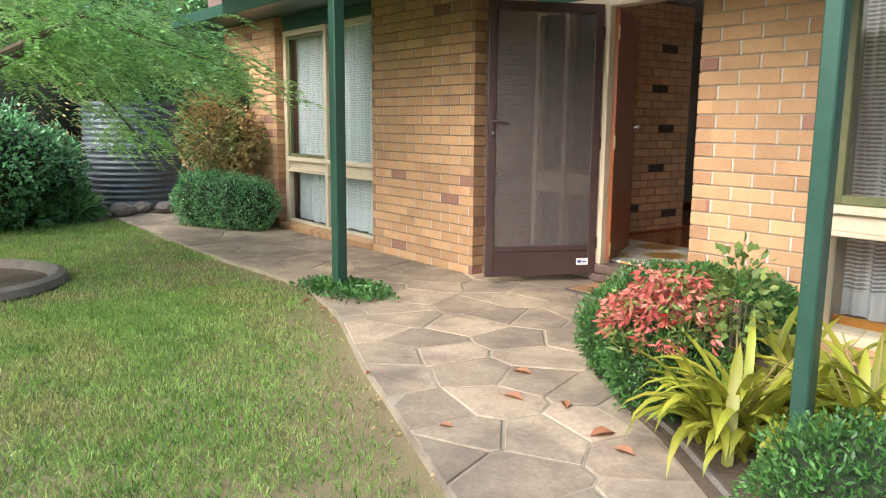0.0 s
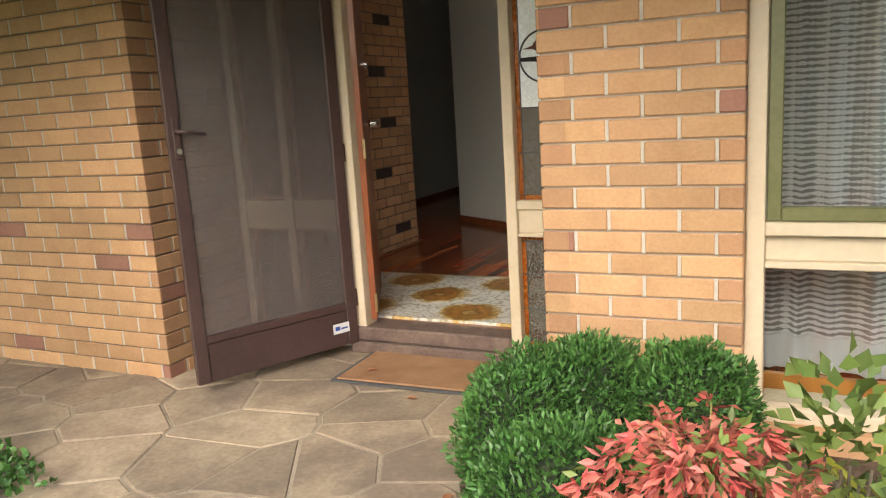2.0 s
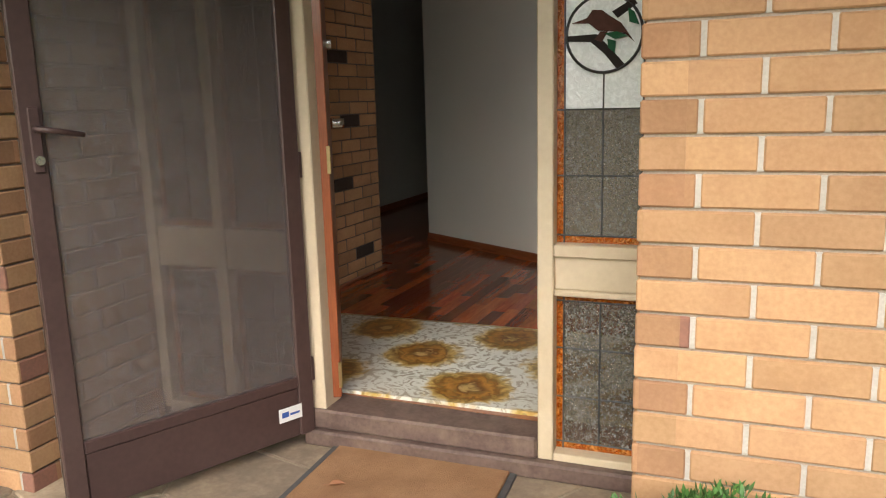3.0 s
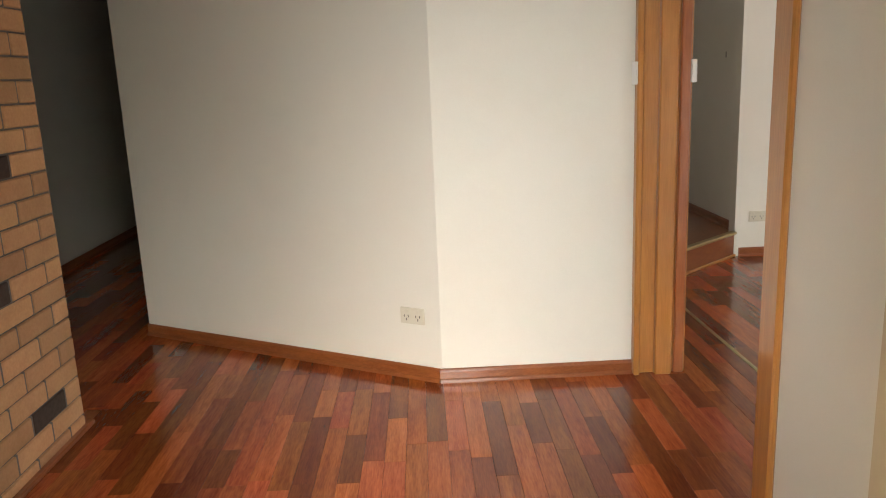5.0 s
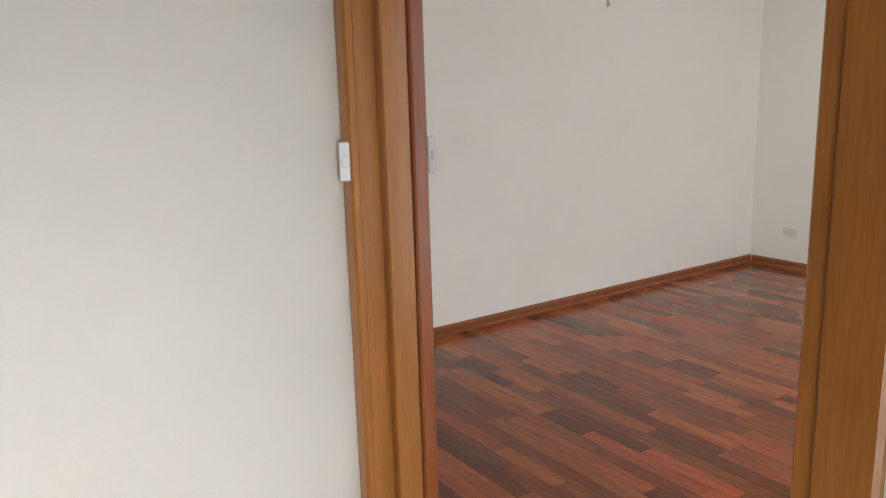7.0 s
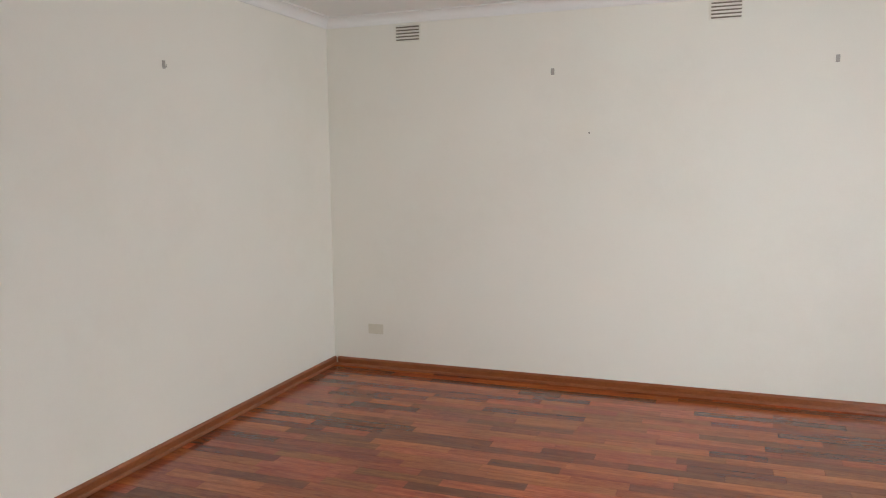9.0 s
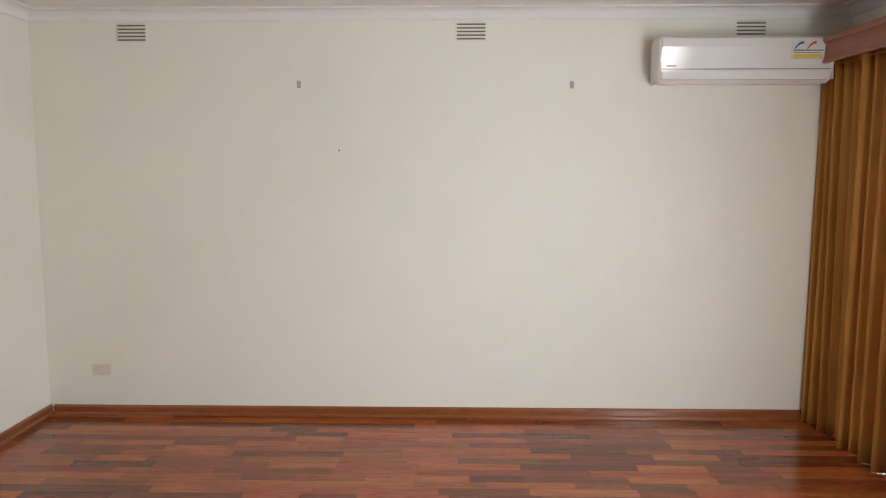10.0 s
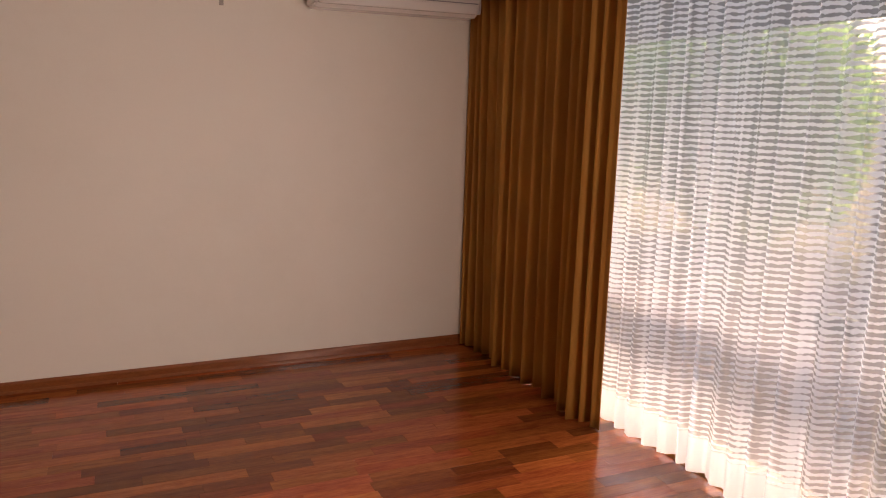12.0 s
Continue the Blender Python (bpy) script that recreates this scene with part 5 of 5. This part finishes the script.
def strap_clump(x, y, count, length, seed, label):
    """A clump of arching strap leaves, each a folded ribbon."""
    r = random.Random(seed)
    thing = empty("strap_plant", (0, 0, 0), label=label, category="plant", group="strap-leaved plants")
    for _ in range(count):
        verts, faces = [], []
        a = r.uniform(0, 2 * math.pi)
        ln = length * r.uniform(0.6, 1.15)
        lean = r.uniform(0.40, 1.35)
        w = r.uniform(0.031, 0.045)
        d = Vector((math.cos(a), math.sin(a), 0))
        s = Vector((-d.y, d.x, 0))
        p = Vector((x + r.gauss(0, 0.06), y + r.gauss(0, 0.06), 0.02))
        steep = 1.45 - 0.60 * lean
        for i in range(9):
            t = i / 8
            ww = w * (0.55 + 0.45 * math.sin(math.pi * min(1, 0.25 + t * 0.6))) * (1 if t < 0.8 else (1 - t) * 5 + 0.02)
            verts += [p + s * ww / 2 + Vector((0, 0, ww * 0.28)), p.copy(), p - s * ww / 2 + Vector((0, 0, ww * 0.28))]
            e = steep - 2.0 * lean * t * t
            p = p + (d * math.cos(e) + Vector((0, 0, math.sin(e)))) * ln / 8
            p.z = max(p.z, 0.012)
        for i in range(8):
            k = i * 3
            faces += [(k, k + 1, k + 4, k + 3), (k + 1, k + 2, k + 5, k + 4)]
        mesh_ob("strap_leaf", verts, faces, STRAP, thing, "", True)
    for k in range(4):
        a = r.uniform(0, 6.28)
        part("dry_stalk", rod([(x, y, 0.02), (x + 0.1 * math.cos(a), y + 0.1 * math.sin(a), 0.25), (x + 0.22 * math.cos(a), y + 0.22 * math.sin(a), 0.42)], 0.003, 5), DRYLEAF, thing)
    return thing


strap_clump(1.42, -1.32, 125, 0.50, 71, "arching yellow-green strap leaves spilling over the edging")
strap_clump(1.78, -1.02, 110, 0.52, 72, "tall yellow-green strap leaves behind the porch post")
strap_clump(1.46, -0.92, 60, 0.50, 73, "yellow-green strap leaves in the garden bed")
strap_clump(2.15, -0.90, 60, 0.52, 74, "yellow-green strap leaves below the window")

# groundcover round the post
shrub("groundcover", [((-1.74, -1.16, 0.0), (0.46, 0.27, 0.075)), ((-1.60, -1.05, 0.0), (0.40, 0.22, 0.06))], BOX, 2600, (0.035, 0.030), "low green groundcover round the porch post", "groundcover", 2, 81, None, -0.3, 0.3, 1.0)

# far end of the garden
shrub("round_hedge", [((-5.70, -0.66, 0.30), (0.34, 0.32, 0.35)), ((-5.42, -0.55, 0.30), (0.32, 0.30, 0.34)), ((-5.14, -0.44, 0.29), (0.32, 0.30, 0.34)), ((-4.92, -0.33, 0.28), (0.26, 0.26, 0.31))], DARKLEAF, 19000, (0.034, 0.018), "clipped dark green hedge by the house corner", "hedge", 8, 91)
shrub("maple_bush", [((-5.75, -0.45, 1.05), (0.52, 0.40, 0.55)), ((-5.45, -0.30, 0.95), (0.45, 0.32, 0.40))], AUTUMN, 5200, (0.055, 0.030), "bush turning russet above the hedge", "shrub", 10, 95, None, 0.15, 0.2, 0.9)
shrub("green_shrub", [((-6.1, -0.05, 1.25), (0.5, 0.45, 0.7))], DARKLEAF, 3600, (0.06, 0.032), "dark green shrub against the house corner", "shrub", 6, 97, BOX_CORE)
shrub("camellia", [((-7.0, -2.75, 0.70), (0.95, 0.9, 0.75)), ((-7.6, -2.0, 0.55), (0.7, 0.6, 0.6)), ((-6.6, -3.6, 0.65), (0.8, 0.8, 0.7))], DARKLEAF, 14000, (0.075, 0.040), "large glossy dark green camellia by the lawn", "shrub", 10, 101)
shrub("clivia_border", [((-7.2, -1.75, 0.12), (0.55, 0.40, 0.25)), ((-6.9, -2.3, 0.10), (0.5, 0.4, 0.22))], BOX, 1500, (0.16, 0.035), "broad-leaved green border plants", "plant", 4, 105, None, 0.2, 0.2, 0.7)
shrub("straw_bamboo", [((-9.6, -1.7, 1.5), (0.9, 1.2, 1.4)), ((-9.8, -3.4, 1.5), (0.9, 1.2, 1.4))], DRYLEAF, 9000, (0.13, 0.026), "straw-coloured bamboo thicket behind the tank", "bamboo", 12, 111, BOX_CORE, 0.4)
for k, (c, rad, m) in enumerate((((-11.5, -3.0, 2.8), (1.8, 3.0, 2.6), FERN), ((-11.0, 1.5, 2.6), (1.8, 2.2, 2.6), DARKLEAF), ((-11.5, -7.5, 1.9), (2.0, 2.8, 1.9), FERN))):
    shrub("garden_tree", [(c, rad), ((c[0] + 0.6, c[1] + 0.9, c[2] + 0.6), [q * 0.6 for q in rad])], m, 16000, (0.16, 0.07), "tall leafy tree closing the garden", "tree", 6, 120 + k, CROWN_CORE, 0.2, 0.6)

tank = empty("water_tank", (-8.35, -0.62, 0), label="grey corrugated steel rainwater tank", category="tank")
bm = bmesh.new()
rows = [(0.62 + 0.020 * math.sin(i * math.pi / 2), i * 0.0195) for i in range(74)]
sides = 40
rings = [[bm.verts.new((r * math.cos(2 * math.pi * k / sides), r * math.sin(2 * math.pi * k / sides), z - 0.03)) for k in range(sides)] for r, z in rows]
for a, b in zip(rings, rings[1:]):
    for k in range(sides):
        bm.faces.new((a[k], a[(k + 1) % sides], b[(k + 1) % sides], b[k]))
bm.faces.new(rings[-1])
part("shell", bm, TANK, tank, "", True)
part("lid", rod([(0, 0, 1.385), (0, 0, 1.425)], 0.64, 40), TANK, tank)
part("joint_band", rod([(0, 0, 0.80), (0, 0, 0.86)], 0.645, 40), TANK, tank)
stones = empty("stone_border", label="rough grey stones edging the path end", category="stones")
for k, (x, y, s) in enumerate(((-7.05, -1.15, 0.16), (-7.25, -0.85, 0.14), (-7.1, -0.6, 0.15), (-7.4, -1.35, 0.13))):
    bm = bmesh.new()
    bmesh.ops.create_icosphere(bm, subdivisions=2, radius=s)
    for v in bm.verts:
        v.co = Vector((x, y, s * 0.45)) + Vector((v.co.x, v.co.y, v.co.z * 0.6)) * (1 + 0.25 * noise.noise(v.co * 9 + Vector((k, 0, 0))))
    part("stone", bm, EDGING, stones)
neighbour = empty("neighbour_house", label="red brick house glimpsed behind the trees", category="house")
part("wall", box(((-16, 3.2, -0.1), (-8.2, 9, 2.9))), REDBRICK, neighbour)
for k in range(34):
    part("mortar_course", box(((-16.002, 3.196, 0.05 + k * 0.086), (-8.196, 3.199, 0.060 + k * 0.086))), MORTAR, neighbour)
part("roof", prism([(-16.5, 2.7), (-7.7, 2.7), (-7.7, 9.4), (-16.5, 9.4)], 2.9, 3.1), ROOF, neighbour)

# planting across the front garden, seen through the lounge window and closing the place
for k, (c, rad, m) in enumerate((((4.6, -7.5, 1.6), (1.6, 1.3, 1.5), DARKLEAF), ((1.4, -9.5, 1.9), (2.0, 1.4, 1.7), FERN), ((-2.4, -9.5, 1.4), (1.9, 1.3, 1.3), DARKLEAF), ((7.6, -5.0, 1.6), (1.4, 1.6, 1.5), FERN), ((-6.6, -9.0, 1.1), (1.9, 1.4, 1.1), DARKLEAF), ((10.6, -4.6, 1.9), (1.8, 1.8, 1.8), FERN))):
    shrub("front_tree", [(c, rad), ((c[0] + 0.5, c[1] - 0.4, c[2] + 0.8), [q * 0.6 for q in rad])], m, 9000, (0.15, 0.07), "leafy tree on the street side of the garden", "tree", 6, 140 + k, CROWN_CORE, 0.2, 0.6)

# ---- pieces: paving stones, floor strips and bricks ----
def clip(poly, p, n):
    """The part of a convex outline on the side of the line through p that n points away from."""
    out = []
    for a, b in zip(poly, poly[1:] + poly[:1]):
        da, db = (a - p).dot(n), (b - p).dot(n)
        if da <= 0:
            out.append(a)
        if (da < 0 < db) or (db < 0 < da):
            out.append(a + (b - a) * (da / (da - db)))
    return out


sr = random.Random(17)
pave_poly = [tuple(p) for p in paving_outline]
seeds = []
for tries in range(9000):
    p = Vector((sr.uniform(-7.3, 5.0), sr.uniform(-4.6, 0.62)))
    if not inside(p, pave_poly) or p.x > 4.2:
        continue
    gap = 0.36 if -2.6 < p.x < 3 else 0.44
    if all((p - q).length > gap * sr.uniform(0.45, 1.35) for q in seeds):
        seeds.append(p)
bounds = list(zip(paving_outline, paving_outline[1:] + paving_outline[:1]))
STONE_COUNT = 0
for s in seeds:
    poly = [s + Vector(d) for d in ((-0.6, -0.6), (0.6, -0.6), (0.6, 0.6), (-0.6, 0.6))]
    for q in seeds:
        d = q - s
        if 0 < d.length < 1.3:
            poly = clip(poly, (s + q) / 2 - d.normalized() * 0.006, d.normalized())
            if len(poly) < 3:
                break
    for a, b in bounds:
        e = b - a
        t = max(0, min(1, (s - a).dot(e) / e.length_squared))
        near = a + e * t
        out = near - s
        if 0.001 < out.length < 0.62:
            poly = clip(poly, near - out.normalized() * 0.012, out.normalized())
            if len(poly) < 3:
                break
    if len(poly) < 3:
        continue
    poly = [p for i, p in enumerate(poly) if (p - poly[i - 1]).length > 0.012]
    if len(poly) < 3:
        continue
    top = sr.uniform(-0.003, 0.003)
    mid = sum(poly, Vector((0, 0))) / len(poly)
    inner = [mid + (p - mid) * (1 - 0.008 / max(0.05, (p - mid).length)) for p in poly]
    n = len(poly)
    verts = [(p.x - mid.x, p.y - mid.y, -0.02) for p in poly] + [(p.x - mid.x, p.y - mid.y, top - 0.004) for p in poly] + [(p.x - mid.x, p.y - mid.y, top) for p in inner]
    faces = [tuple(range(2 * n, 3 * n))]
    for i in range(n):
        k = (i + 1) % n
        faces += [(i, k, n + k, n + i), (n + i, n + k, 2 * n + k, 2 * n + i)]
    stone = mesh_ob("paving_stone", verts, faces, STONE, pavement)
    stone.location = (mid.x, mid.y, 0)

# floor strips, all laid towards the back of the house
PLANK_MESH = {}


def plank_mesh(length):
    key = round(length, 2)
    if key not in PLANK_MESH:
        bm = box(((-0.0363, 0, -0.010), (0.0363, key, 0)), bevel=0.0008)
        bmesh.ops.recalc_face_normals(bm, faces=bm.faces)
        me = bpy.data.meshes.new("plank")
        bm.to_mesh(me)
        bm.free()
        me.materials.append(PLANK)
        PLANK_MESH[key] = me
    return PLANK_MESH[key]


def strips(x0, x1, ya, yb2, near, mask):
    """Strip floor over a rectangle; the stretch 'near' gets strips of their own, the rest is joined."""
    verts, faces, made = [], [], 0
    x = x0
    while x < x1 - 0.01:
        y = ya - sr.uniform(0, 0.4)
        while y < yb2:
            ln = sr.choice((0.26, 0.34, 0.42, 0.50, 0.58))
            a, b = max(y, ya), min(y + ln - 0.0008, yb2)
            y += ln
            if b - a < 0.02 or not mask(x + 0.036, (a + b) / 2):
                continue
            if made < 300 and near[0] < x < near[1] and near[2] < a < near[3]:
                ob = new("plank", plank_mesh(b - a))
                ob.parent = floor
                ob.location = (x + 0.0366, a, F)
                made += 1
            else:
                k = len(verts)
                verts += [(x + dx, yy, zz) for zz in (F - 0.010, F) for dx, yy in ((0.0004, a), (0.0730, a), (0.0730, b), (0.0004, b))]
                faces += [(k + 4, k + 5, k + 6, k + 7), (k, k + 1, k + 5, k + 4), (k + 1, k + 2, k + 6, k + 5), (k + 2, k + 3, k + 7, k + 6), (k + 3, k, k + 4, k + 7)]
        x += 0.0734
    tagged(mesh_ob("planks", verts, faces, PLANK_REST, floor), "polished red timber floor strips", kind="stuff")


strips(-3.0184, 1.09, 1.492, 8.2, (-1.3, 1.05, 1.8, 3.6), lambda x, y: (1.492 < y < 2.74 and -1.63 < x < 0.62) or (y >= 2.74 and x < 0.62) or (1.90 < y and x >= 0.62 and y < 4.9))
strips(1.111, 5.06, 0.30, 4.95, (1.6, 4.6, 0.9, 2.9), lambda x, y: True)

# bricks
special_east = {(9, 0.0): BRICK_DARK, (15, 0.6): BRICK_DARK}
bricks(wall_east, (0.309, 0.0), 0, 0.676, 0, 31, 0.0, special_east, odd=0.02)
bricks(wall_east, (0.300, 0.66), -90, 0.655, 0, 28, 0.0)
bricks(wall_pier, (-3.08, 0.0), 0, 1.44, 0, 31, 0.05)
bricks(wall_pier, (-1.640, 0.008), 90, 0.63, 0, 28, 0.12)
bricks(wall_west, (-6.42, 0.0), 0, 1.388, 0, 31, 0.02)
bricks(wall_west, (-5.032, 0.008), 90, 0.086, 0, 31, 0.12)
# single bricks in a near-black tone, laid flush with the others
DARKEST_SPOTS = {key: BRICK_DARKEST for key in ((4, 1.9), (10, 1.7), (15, 1.8), (20, 1.7), (25, 1.8), (5, 1.3), (14, 1.2))}
bricks(wall_inner_brick, (-1.620, 0.46), 90, 2.27, 2, 31, 0.0, DARKEST_SPOTS, odd=0.0)
structure("baseboard_brick", box(((-1.62, 0.47, F), (-1.596, 2.76, F + 0.02)), bevel=0.004), SKIRT)
for k in range(24):
    a = -4.95 + k * 0.0785
    ob = new("brick", brick_mesh(0.12, BRICK))
    ob.parent = sill_course
    ob.matrix_basis = pose(a + 0.072, -0.015, -0.012, 0, 0, 90) @ pose(0, 0, 0, -14 * 0, -12, 0)

# the inner rooms stand on a grid of their own; the outside is drawn on the front wall's grid, slightly turned and smaller
INNER = ("wall_hall", "wall_passage", "wall_lounge", "wall_step", "wall_inner", "wall_over_lounge", "landing", "baseboard", "cornice", "door_2", "floor", "ceiling", "net_curtain",
         "gold_drape", "pelmet", "air_conditioner", "wall_vent", "picture_hook", "wall_nail", "power_socket", "light_switch")
OUTSIDE = pose(0.1643, 0.181, 0.0185, 0, 0, 2.165) @ Matrix.Diagonal((1.0363, 1.0363, 1.0363, 1))
for ob in scene.objects:
    if ob.parent is None and ob.type in ("MESH", "EMPTY"):
        ob.matrix_basis = (Matrix.Translation((-0.08, 0.35, 0)) if ob.name.startswith(INNER) else OUTSIDE) @ ob.matrix_basis
